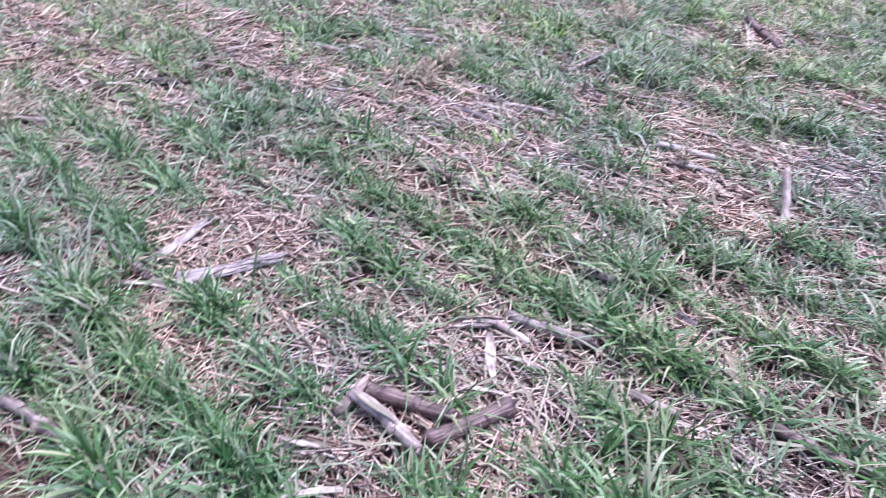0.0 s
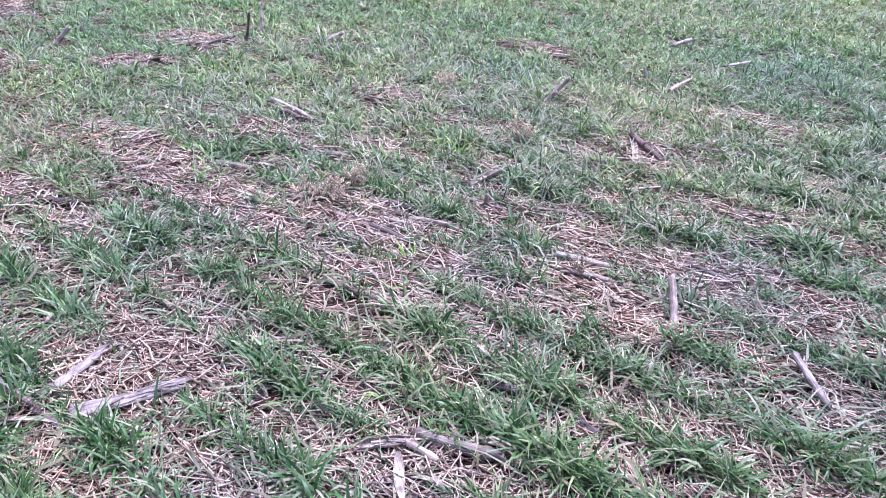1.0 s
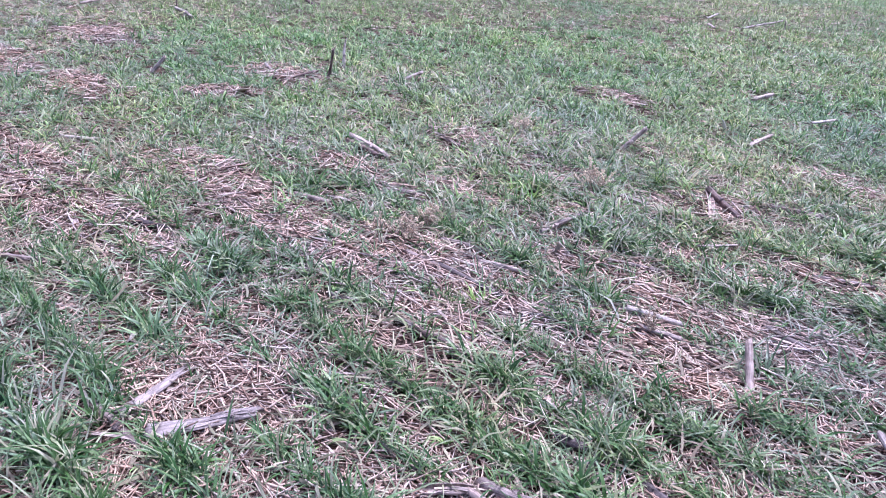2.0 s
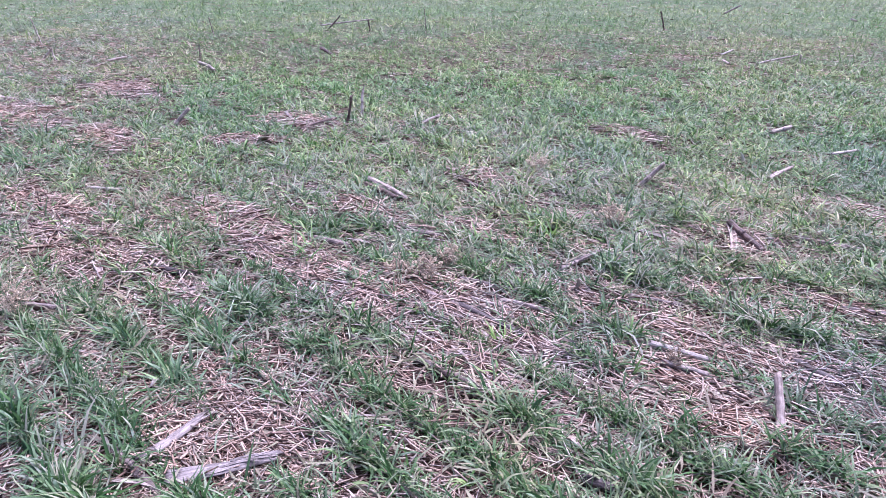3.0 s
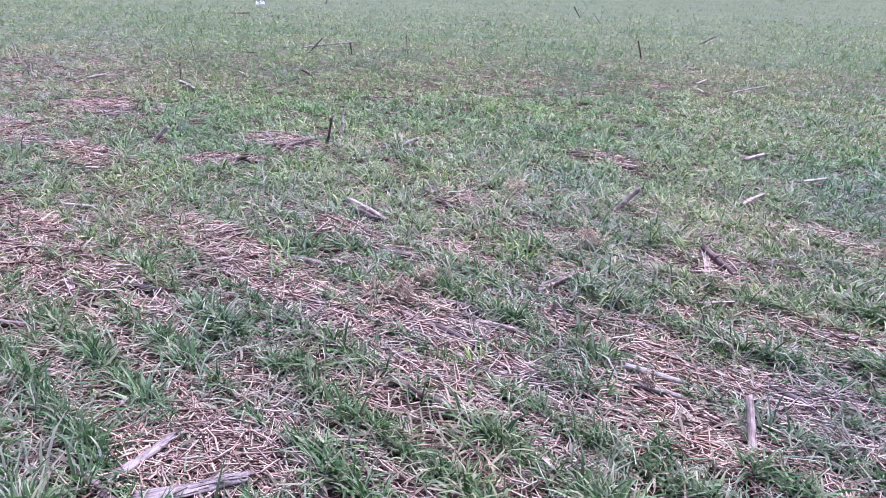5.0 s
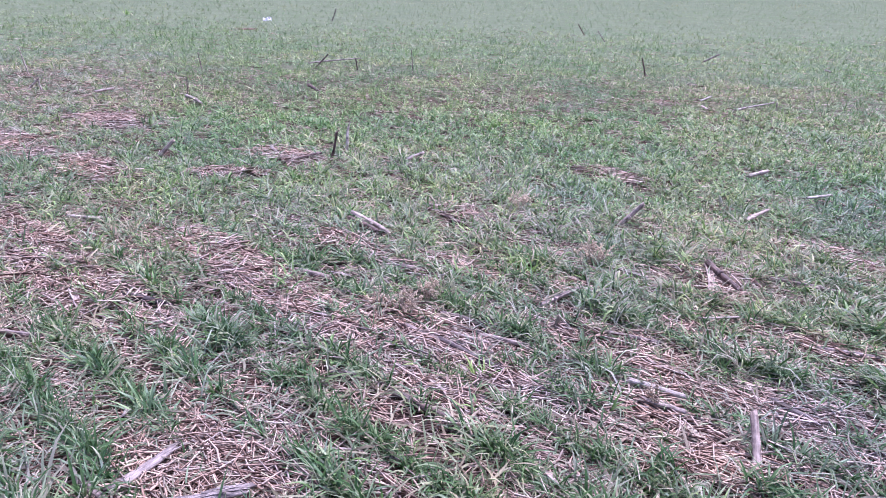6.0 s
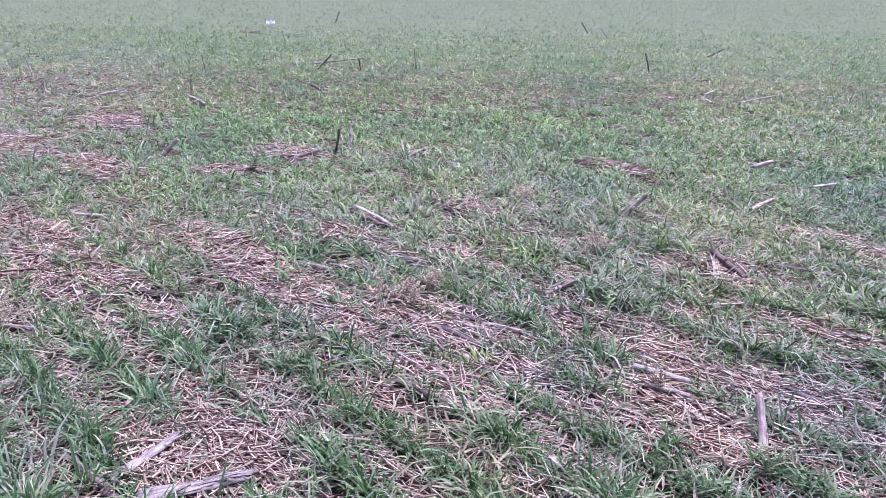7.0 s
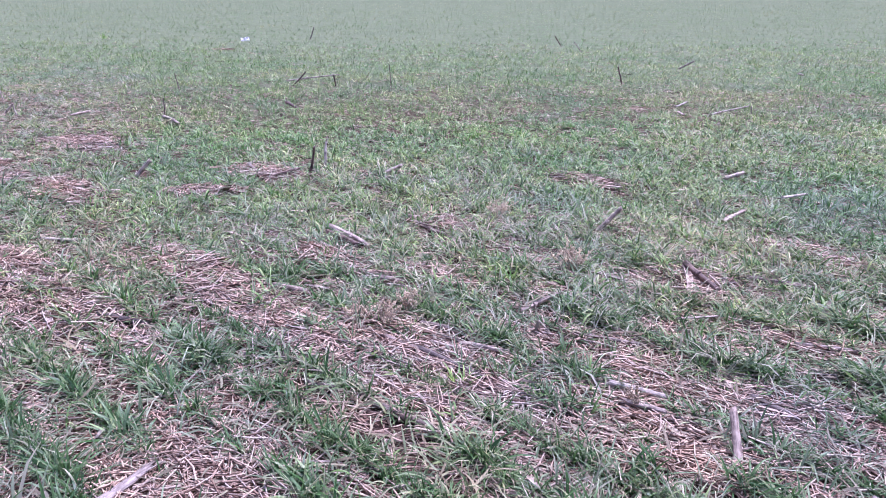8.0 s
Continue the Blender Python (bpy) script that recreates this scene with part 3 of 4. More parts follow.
stalk("corn_stalk", "small dark stalk chip between wheat rows", "stalk", (0.459, 1.09, 0.004), (0.488, 1.055, 0.004), 0.011, DARK, nodes=0, group=G1)
# beside the left rows
slab("grey split stalk slab with ragged end on straw", (-0.640, 1.268, 0.016), (-0.540, 1.408, 0.022), 0.030, SLAB, 5)
slab("weathered split stalk with frayed fibres on straw", (-0.560, 1.207, 0.018), (-0.342, 1.274, 0.028), 0.044, SLAB, 9, 4)
stalk("split_stalk", "pale broken stalk chip standing out of straw", "stalk", (-1.154, 2.21, 0.03), (-1.06, 2.081, 0.008), 0.014, PALE, arc=160, nodes=0, taper=0.6, group=G1)
# Dark bare soil here is drawn as an added stalk piece.
stalk("corn_stalk", "dark stalk added over a patch of dark bare soil", "stalk", (-0.997, 2.224, 0.004), (-0.803, 2.126, 0.004), 0.013, DARK, nodes=0, group=G1)
stalk("corn_stalk", "grey stalk piece in short grass", "stalk", (-0.46, 2.444, 0.01), (-0.322, 2.371, 0.006), 0.013, GREY, nodes=1, group=G1)
stalk("corn_stalk", "short grey stalk piece in grass", "stalk", (-0.075, 2.485, 0.01), (0.02, 2.441, 0.01), 0.0115, GREY, nodes=0, group=G1)
stalk("corn_stalk", "short dark stalk stub in a wheat row", "stalk", (-0.242, 1.752, 0.006), (-0.174, 1.725, 0.006), 0.0135, DARK, nodes=0, group=G1)
# stalks in the middle of the field
stalk("split_stalk", "bleached stalk lying beside a dark one", "stalk", (-0.021, 1.678, 0.014), (0.175, 1.62, 0.014), 0.0105, PALE, nodes=1, arc=210, splinters=4, group=G1)
stalk("corn_stalk", "dark grey stalk beside a bleached one", "stalk", (-0.06, 1.65, 0.008), (0.105, 1.526, 0.008), 0.0100, GREY, nodes=1, group=G1)
stalk("corn_stalk", "bleached stalk on combed straw", "stalk", (0.571, 1.712, 0.024), (0.716, 1.633, 0.022), 0.0095, WHITE, nodes=1, group=G1)
stalk("corn_stalk", "grey stalk on combed straw", "stalk", (0.582, 1.633, 0.02), (0.69, 1.565, 0.02), 0.008, PALE, nodes=0, group=G1)
stalk("corn_stalk", "dark grey stalk under thin grass", "stalk", (0.944, 1.642, 0.008), (1.004, 1.558, 0.008), 0.0115, DARK, nodes=0, group=G1)
stalk("corn_stalk", "grey stalk in a bundle of long stalks", "stalk", (-0.042, 2.024, 0.012), (0.063, 1.932, 0.014), 0.0092, GREY, nodes=1, group=G1)
stalk("corn_stalk", "long dark grey stalk in a bundle of stalks", "stalk", (0.055, 1.95, 0.012), (0.245, 1.759, 0.006), 0.0092, DARK, nodes=2, group=G1)
stalk("corn_stalk", "grey stalk at the top of a bundle", "stalk", (0.067, 2.124, 0.01), (0.227, 2.049, 0.012), 0.0092, GREY, nodes=1, group=G1)
stalk("corn_stalk", "pale thin stalk beside a bundle", "stalk", (0.187, 1.979, 0.012), (0.335, 1.916, 0.01), 0.008, PALE, nodes=1, group=G1)
stalk("corn_stalk", "long thin grey stalk on straw", "stalk", (0.513, 2.031, 0.012), (0.753, 1.94, 0.01), 0.0085, GREY, nodes=2, group=G1)
stalk("corn_stalk", "dark stalk tucked into a bundle", "stalk", (-0.0, 2.026, 0.006), (0.15, 1.905, 0.006), 0.0074, DARK, nodes=0, group=G1)
stalk("corn_stalk", "bleached curved stalk with papery sheath", "stalk", (0.405, 2.174, 0.015), (0.567, 2.281, 0.03), 0.0085, PALE, nodes=1, sheath=True, bend=0.05, group=G1)
stalk("split_stalk", "flat wood-grey stalk slab in grass", "stalk", (0.734, 2.524, 0.02), (0.851, 2.429, 0.012), 0.015, GREY, arc=150, nodes=0, flat=0.5, group=G1)
stalk("split_stalk", "pale stalk chip leaning in grass", "stalk", (0.243, 2.227, 0.016), (0.292, 2.118, 0.008), 0.01, PALE, arc=180, nodes=0, taper=0.7, group=G1)
stalk("corn_stalk", "thin pale straw rod in grass", "stalk", (0.907, 2.082, 0.03), (1.042, 2.089, 0.03), 0.004, PALE, nodes=0, group=G1)
stalk("corn_stalk", "brown stalk crossing a pale one on straw", "stalk", (1.093, 2.513, 0.045), (1.138, 2.31, 0.024), 0.012, BROWN, nodes=1, group=G1)
stalk("split_stalk", "bleached split stalk under a brown one", "stalk", (1.1, 2.52, 0.035), (1.039, 2.31, 0.022), 0.0125, PALE, arc=170, nodes=0, group=G1)
stalk("corn_stalk", "tan stalk with reddish hollow end lying on straw", "stalk", (0.994, 1.199, 0.042), (1.001, 1.066, 0.016), 0.0088, SLAB, nodes=1, flat=0.85, splinters=2, group=G1)
stalk("split_stalk", "dark reddish bark strip under a tan stalk", "stalk", (0.940, 1.136, 0.008), (1.012, 1.142, 0.008), 0.013, BROWN, arc=150, nodes=0, flat=0.6, group=G1)
stalk("corn_stalk", "grey stalk piece across straw in the wheat", "stalk", (0.322, 0.897, 0.014), (0.392, 0.838, 0.014), 0.0095, GREY, nodes=0, group=G1)
stalk("corn_stalk", "long tan stalk in short grass", "stalk", (-0.31, 3.002, 0.04), (-0.129, 2.807, 0.015), 0.011, PALE, nodes=1, flat=0.8, splinters=3, group=G1)
stalk("corn_stalk", "brown stalk beside a long tan one", "stalk", (-0.323, 2.987, 0.012), (-0.181, 2.821, 0.01), 0.013, BROWN, nodes=1, group=G1)
stalk("corn_stalk", "brown stalk piece in grass", "stalk", (0.099, 3.09, 0.012), (0.206, 2.943, 0.012), 0.012, BROWN, nodes=0, group=G1)
stalk("corn_stalk", "thin dark stalk in a bundle of stalks", "stalk", (0.02, 2.058, 0.012), (0.19, 1.988, 0.012), 0.007, DARK, nodes=1, group=G1)
stalk("corn_stalk", "thin pale stalk in a bundle of stalks", "stalk", (0.099, 1.978, 0.018), (0.22, 1.929, 0.012), 0.006, PALE, nodes=0, group=G1)
stalk("corn_stalk", "dark stalk half sunk in straw", "stalk", (0.13, 2.092, 0.008), (0.24, 2.032, 0.008), 0.0074, BROWN, nodes=0, group=G1)
stalk("corn_stalk", "brown stalk piece beside a bleached one", "stalk", (-0.02, 1.604, 0.006), (0.09, 1.554, 0.006), 0.01, BROWN, nodes=0, group=G1)
stalk("corn_stalk", "grey stalk piece on a straw strip", "stalk", (-0.521, 2.243, 0.008), (-0.401, 2.153, 0.008), 0.0067, GREY, nodes=1, group=G1)
stalk("corn_stalk", "dark stalk piece on a straw strip", "stalk", (-0.12, 1.984, 0.006), (-0.0, 1.904, 0.006), 0.0081, DARK, nodes=1, group=G1)
stalk("split_stalk", "brown bark strip on a straw strip", "stalk", (-0.778, 2.315, 0.01), (-0.636, 2.366, 0.014), 0.013, BROWN, arc=160, nodes=0, flat=0.5, splinters=3, group=G1)
stalk("corn_stalk", "thin grey stalk on straw in the wheat", "stalk", (-1.282, 1.953, 0.008), (-1.122, 1.933, 0.008), 0.009, GREY, nodes=1, group=G1)
stalk("corn_stalk", "thin grey stalk on straw in the wheat", "stalk", (1.22, 1.92, 0.01), (1.38, 1.86, 0.01), 0.008, GREY, nodes=1, group=G1)
stalk("corn_stalk", "pale thin stalk on straw in the wheat", "stalk", (0.82, 1.999, 0.012), (0.979, 1.949, 0.012), 0.006, PALE, nodes=1, group=G1)
stalk("corn_stalk", "grey stalk in grass beside a brown one", "stalk", (1.296, 2.423, 0.012), (1.516, 2.324, 0.012), 0.01, GREY, nodes=1, group=G1)
stalk("corn_stalk", "pale thin stalk beside an open straw patch", "stalk", (-1.535, 2.972, 0.02), (-1.367, 2.943, 0.02), 0.008, WHITE, nodes=0, group=G1)
# farther stalks
stalk("corn_stalk", "brown stalk leaning in grass", "stalk", (-0.779, 3.928, 0.01), (-0.581, 4.032, 0.04), 0.0085, BROWN, nodes=1, group=G1)
stalk("corn_stalk", "dark stalk crossing a brown one", "stalk", (-0.922, 4.24, 0.03), (-0.759, 3.992, 0.01), 0.0085, GREY, nodes=1, group=G1)
stalk("corn_stalk", "dark flat stalk on a straw patch", "stalk", (-1.094, 3.636, 0.01), (-0.95, 3.682, 0.01), 0.012, BROWN, nodes=0, group=G1)
stalk("corn_stalk", "dark stalk on a straw patch", "stalk", (-1.096, 3.718, 0.01), (-0.975, 3.741, 0.012), 0.010, GREY, nodes=0, group=G1)
stalk("corn_stalk", "short grey stalk raised in grass", "stalk", (-0.093, 3.973, 0.03), (0.002, 3.995, 0.07), 0.0125, PALE, nodes=1, flat=0.8, splinters=3, group=G1)
stalk("corn_stalk", "bleached stalk in thick grass", "stalk", (1.491, 3.074, 0.03), (1.638, 3.172, 0.04), 0.0095, PALE, nodes=1, flat=0.7, splinters=3, group=G1)
stalk("corn_stalk", "grey stalk in thick grass", "stalk", (1.821, 3.803, 0.03), (1.951, 3.855, 0.05), 0.012, PALE, nodes=1, group=G1)
stalk("corn_stalk", "bleached stalk lying on thick grass", "stalk", (1.915, 3.351, 0.05), (2.077, 3.415, 0.05), 0.0085, WHITE, nodes=1, flat=0.75, splinters=2, group=G1)
stalk("corn_stalk", "grey stalk in grass by an upright leaf", "stalk", (-1.936, 5.82, 0.03), (-1.726, 5.543, 0.02), 0.0128, PALE, nodes=1, group=G1)
stalk("corn_stalk", "dark stalk in grass", "stalk", (-2.708, 5.91, 0.03), (-2.59, 5.999, 0.05), 0.010, PALE, nodes=0, group=G1)
stalk("corn_stalk", "reddish brown stalk in grass", "stalk", (-1.043, 6.409, 0.06), (-0.918, 6.231, 0.02), 0.0135, BROWN, nodes=1, group=G1)
stalk("corn_stalk", "grey stalk at a straw patch", "stalk", (-2.927, 4.664, 0.01), (-2.715, 4.532, 0.01), 0.022, PALE, nodes=0, group=G1)
stalk("corn_stalk", "thin pale stalk in grass", "stalk", (2.46, 6.284, 0.03), (2.595, 6.385, 0.05), 0.009, WHITE, nodes=0, group=G1)
stalk("corn_stalk", "thin grey stalk in grass", "stalk", (2.366, 5.994, 0.04), (2.363, 5.835, 0.03), 0.009, PALE, nodes=0, group=G1)
stalk("corn_stalk", "dark stalk leaning up out of the grass", "stalk", (3.62, 9.30, 0.03), (3.83, 9.34, 0.12), 0.011, GREY, nodes=1, group=G1)
stalk("corn_stalk", "pale thin stalk in far grass", "stalk", (4.796, 8.503, 0.06), (4.883, 8.535, 0.03), 0.012, WHITE, nodes=0, group=G1)


# ---------------------------------------------------------------- stubs that stand
def stub(label, base, top, radius, mat, nodes=1, taper=0.85):
    return stalk("standing_stub", label, "stub", (base[0], base[1], -0.02), (top[0], top[1], top[2]), radius, mat, taper, nodes, rest=False, jag=0.006, group=G2)


stub("bleached stub leaning out of a wheat tuft", (0.778, 1.33), (0.808, 1.47, 0.092), 0.0110, PALE, nodes=2)
stub("dark brown stub standing upright in grass", (-0.535, 4.008), (-0.492, 4.01, 0.182), 0.0085, BROWN, nodes=2)
stub("brown stub leaning in thick grass", (0.857, 2.987), (0.985, 3.0, 0.108), 0.0115, PALE, nodes=1)
stub("tan stub leaning in grass", (-1.556, 4.088), (-1.45, 4.1, 0.1), 0.013, PALE, nodes=1)
stub("reddish brown stub standing in the field", (2.452, 7.895), (2.38, 7.895, 0.21), 0.0090, BROWN, nodes=2)
stub("brown stub holding up a bent stalk", (-0.744, 7.948), (-0.765, 7.948, 0.126), 0.0090, BROWN, nodes=1)
stub("dark stub leaning across a bent stalk", (-1.233, 7.932), (-1.058, 7.932, 0.165), 0.0078, BROWN, nodes=1)
stub("thin grey stub standing in the field", (-0.13, 7.801), (-0.15, 7.801, 0.253), 0.0048, GREY, nodes=1)
stub("thin dark stub standing in the field", (-2.327, 7.574), (-2.36, 7.574, 0.183), 0.0054, GREY, nodes=1)
stub("thin grey stub beside a fallen stalk", (-2.008, 6.06), (-1.995, 6.06, 0.151), 0.0054, GREY, nodes=1)
stub("tan stub bent over in grass", (-3.384, 6.123), (-3.269, 6.14, 0.097), 0.0100, PALE, nodes=1)
stub("pale stub propping a bent one", (-3.25, 6.13), (-3.275, 6.15, 0.085), 0.0072, WHITE, nodes=0)
stub("thin pale stub leaning in the field", (-3.716, 6.825), (-3.769, 6.825, 0.252), 0.0060, WHITE, nodes=1)
stub("dark stub standing far out", (-6.927, 11.848), (-6.89, 11.848, 0.207), 0.0120, BROWN, nodes=1)
stub("dark thin stub leaning far out", (-1.875, 14.547), (-1.778, 14.547, 0.234), 0.0120, GREY, nodes=0)
stub("dark stalk leaning in far grass", (2.855, 13.00), (2.709, 13.00, 0.188), 0.0096, BROWN, nodes=0)
stub("pale stalk leaning in far grass", (2.990, 12.00), (2.835, 12.00, 0.168), 0.0088, WHITE, nodes=0)
stub("bleached stalk foot under a bent stalk", (3.039, 6.0), (3.016, 6.0, 0.085), 0.0084, WHITE, nodes=0)
stub("bleached stalk foot under a bent stalk", (2.555, 5.84), (2.60, 5.85, 0.05), 0.0076, WHITE, nodes=0)
stalk("bent_stalk", "bleached bent stalk arching over the grass", "stalk", (2.60, 5.85, 0.04), (2.99, 6.0, 0.085), 0.0086, WHITE, 0.8, 2, rest=False, bend=0.06, group=G1)
stalk("bent_stalk", "pale stalk held up level over the grass", "stalk", (-1.28, 7.93, 0.055), (-0.70, 7.95, 0.132), 0.009, WHITE, 0.7, 2, rest=False, bend=0.02, group=G1)

# ---------------------------------------------------------------- loose dry leaves
dry_leaf("pale dry leaf standing curled beside a stub", (-0.47, 4.27, 0.0), (-0.444, 4.34, 0.178), 0.020, 0.10, WHITE)
dry_leaf("pale dry leaf standing in thick grass", (1.488, 3.308, 0.0), (1.449, 3.308, 0.075), 0.022, 0.1, BLEACHED_LEAF)
dry_leaf("narrow pale husk leaf leaning in grass", (1.40, 2.07, 0.01), (1.46, 2.16, 0.075), 0.017, 0.12)
dry_leaf("crumpled pale husk on a straw patch", (-0.964, 3.727, 0.02), (-0.858, 3.603, 0.03), 0.06, 0.4)
dry_leaf("narrow pale leaf standing among stalks", (0.43, 2.02, 0.0), (0.44, 2.03, 0.06), 0.022, 0.15)
dry_leaf("pale leaf shred on straw", (-0.42, 1.46, 0.012), (-0.31, 1.43, 0.016), 0.026, 0.06)
dry_leaf("pale leaf shred on straw", (-0.36, 1.40, 0.012), (-0.42, 1.33, 0.014), 0.028, 0.06)
dry_leaf("curled bleached leaf on combed straw", (0.70, 1.53, 0.016), (0.80, 1.56, 0.02), 0.022, 0.12)


# ---------------------------------------------------------------- the crop
def row_points(y0, y1, step, rng, off_row, jitter=0.010, slope=0.80, margin=0.55):
    reach = slope * max(y1, 0) + margin + abs(y1) + 2
    k = np.arange(math.floor((-reach) * PER), math.ceil(reach * PER))
    s = np.arange(-reach, reach, step)
    kk, ss = np.meshgrid(k, s)
    kk, ss = kk.ravel().astype(float), ss.ravel()
    n = len(kk)
    ss = ss + rng.uniform(-0.5, 0.5, n) * step
    off = rng.normal(0, jitter, n)
    loose = rng.random(n) < off_row
    off = np.where(loose, rng.uniform(-0.5, 0.5, n) * ROW_GAP, off)
    dist = (kk - ROW_C) * ROW_GAP + off
    x, y = dist * ACROSS[0] + ss * ALONG[0], dist * ACROSS[1] + ss * ALONG[1]
    ok = (y > y0) & (y < y1) & seen_side(x, y, slope, margin)
    return x[ok], y[ok]


def plant_blades(name, y0, y1, step, per, rng, mat, label, segs, fold, off_row, len_range, wid_range, share=1.0, clump=0.9, slope=0.80, margin=0.55, fade_in=0.0, fade_out=0.0, arch=1.0, between=False, flops=0.46, combed=0.0, where=None):
    x, y = row_points(y0, y1, step, rng, off_row, slope=slope, margin=margin)
    c = cover(x, y)
    gap = waves(x, y, 31, 0.16) * 0.22 * clump
    share = share * (np.clip((y - y0) / fade_in, 0, 1) if fade_in else 1.0) * (np.clip((y1 - y) / fade_out, 0, 1) if fade_out else 1.0)
    away = np.abs((ROW_A * x + ROW_B * y + ROW_C + 0.5) % 1.0 - 0.5)
    if not between:
        share = share * np.where((away > 0.2) & (c < 1.0), np.clip((c - 0.55) / 0.45, 0.15, 1), 1.0)
    dense = np.sqrt(np.clip(c, 0, 1)) if between else c
    if where is not None:
        share = share * where(x, y)
    if y0 < 3:
        share = share * cleared(x, y)
    ok = rng.random(len(x)) < np.clip(dense + gap, 0, 1.2) * share
    x, y, c = x[ok], y[ok], c[ok]
    n = len(x)
    vigour = np.clip(0.80 + 0.22 * waves(x, y, 32, 0.30) + 0.20 * c, 0.5, 1.35)
    x, y, vigour = (np.repeat(v, per) for v in (x, y, vigour))
    m = n * per
    az = np.where(rng.random(m) < combed, ROW_ANGLE + math.pi * rng.integers(0, 2, m) + rng.normal(0, 0.55, m), rng.uniform(0, 2 * math.pi, m))
    x, y = x + rng.normal(0, 0.007, m), y + rng.normal(0, 0.007, m)
    z = ground_z(x, y)
    base = np.stack([x, y, z - 0.004], -1)
    flop = rng.random(m) < flops
    lean = np.where(flop, rng.uniform(0.6, 1.15, m), np.abs(rng.normal(0.34, 0.24, m)))
    droop = np.where(flop, rng.uniform(0.4, 1.3, m), rng.uniform(0.4, 1.85, m) * arch)
    length = rng.uniform(*len_range, m) * vigour * (1 + 0.06 / (1 + np.exp((y - 1.12) / 0.10)))
    width = rng.uniform(*wid_range, m) * np.clip(vigour, 0.8, 1.2)
    me = blade_mesh(name, base, az, lean, droop, length, width, rng.normal(0, 0.7, m), segs, fold, rng.normal(0, 0.5, m), z + 0.006)
    return stuff(name, me, mat, label, "wheat")


RNG = np.random.default_rng(5)
plant_blades("wheat_rows_front", -0.6, 2.8, 0.009, 13, RNG, WHEAT, "green young wheat blades in drilled rows among straw", 4, 0.0, 0.035, (0.046, 0.115), (0.0040, 0.0077), 1.0, 1.1, fade_out=1.0, arch=1.35, combed=0.52)
plant_blades("grey_blades_front", -0.6, 5.2, 0.0112, 6, RNG, GREY_WHEAT, "thin grey-green blades sprawling over straw between rows", 3, 0.0, 0.72, (0.05, 0.13), (0.0031, 0.0066), 0.97, fade_out=2.2, arch=1.4, between=True, flops=0.5, where=lambda x, y: 1 - 0.15 / (1 + np.exp((x - 0.05) / 0.12)) / (1 + np.exp((1.15 - y) / 0.06)) / (1 + np.exp((y - 2.3) / 0.15)))
plant_blades("wheat_rows_middle", 1.75, 6.0, 0.0185, 7, RNG, MIDDLE_WHEAT, "green young wheat blades closing between drilled rows", 4, 0.0, 0.55, (0.045, 0.100), (0.0048, 0.0082), 0.95, 1.3, fade_in=0.8, fade_out=1.0, arch=1.9, flops=0.36, where=lambda x, y: 1 - 0.3 * thin_side(x, y))
plant_blades("dry_grass_aside", 1.1, 3.4, 0.022, 5, RNG, DRY_GRASS, "bleached thin grass blades lying over straw", 3, 0.0, 0.9, (0.05, 0.12), (0.0028, 0.0055), 1.0, fade_in=0.3, fade_out=1.0, arch=1.5, between=True, flops=0.6, where=lambda x, y: 0.38 + 0.62 / (1 + np.exp(-(x - 0.62) / 0.12)))
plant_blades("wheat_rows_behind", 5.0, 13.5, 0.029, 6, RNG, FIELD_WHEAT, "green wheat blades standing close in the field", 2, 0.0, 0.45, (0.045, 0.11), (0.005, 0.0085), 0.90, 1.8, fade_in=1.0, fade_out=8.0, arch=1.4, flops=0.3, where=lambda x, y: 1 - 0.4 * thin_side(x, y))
plant_blades("pale_wheat_middle", 0.9, 6.0, 0.0225, 6, RNG, PALE_WHEAT, "paler wheat and grass blades mixed in the crop", 4, 0.0, 0.85, (0.045, 0.100), (0.0044, 0.0080), 1.0, fade_in=0.9, fade_out=1.0, arch=1.9, between=True, flops=0.36, where=lambda x, y: (1 - 0.65 * thin_side(x, y)) / (1 + 2 / (1 + np.exp((0.6 * x + y - 1.9) / 0.15))))
plant_blades("grey_blades_aside", 2.6, 11.0, 0.024, 6, RNG, GREY_WHEAT, "grey-green blades sprawling over thin straw patches", 3, 0.0, 0.8, (0.045, 0.11), (0.004, 0.0075), 1.0, fade_in=0.8, fade_out=5.0, arch=1.6, between=True, flops=0.5, where=thin_side)
plant_blades("pale_wheat_behind", 5.0, 14.5, 0.038, 5, RNG, PALE_WHEAT, "pale wheat blades mixed in the field", 2, 0.0, 0.6, (0.045, 0.11), (0.0045, 0.0085), 1.0, fade_in=1.0, fade_out=9.0, arch=1.4, between=True, flops=0.3, where=lambda x, y: 1 - 0.6 * thin_side(x, y))
plant_blades("wheat_field_back", 7.0, 34.0, 0.079, 6, RNG, FIELD_WHEAT, "wheat blades farther out in the field, colour greyed for haze", 1, 0.0, 0.7, (0.04, 0.09), (0.009, 0.0155), 0.72, 1.8, fade_in=4.0, fade_out=26.0, flops=0.55)
plant_blades("wheat_field_far", 10.0, 46.0, 0.335, 4, RNG, HAZED_WHEAT, "thin crop far out in the field, greyed for haze", 1, 0.0, 0.9, (0.05, 0.09), (0.020, 0.034), 0.6, 1.5, fade_in=16.0, flops=0.8)


def scatter(y0, y1, density, rng, slope=0.80, margin=0.55):
    w = slope * y1 + margin
    n = int(density * 2 * w * (y1 - y0))
    x, y = rng.uniform(-w, w, n), rng.uniform(y0, y1, n)
    ok = seen_side(x, y, slope, margin)
    return x[ok], y[ok]


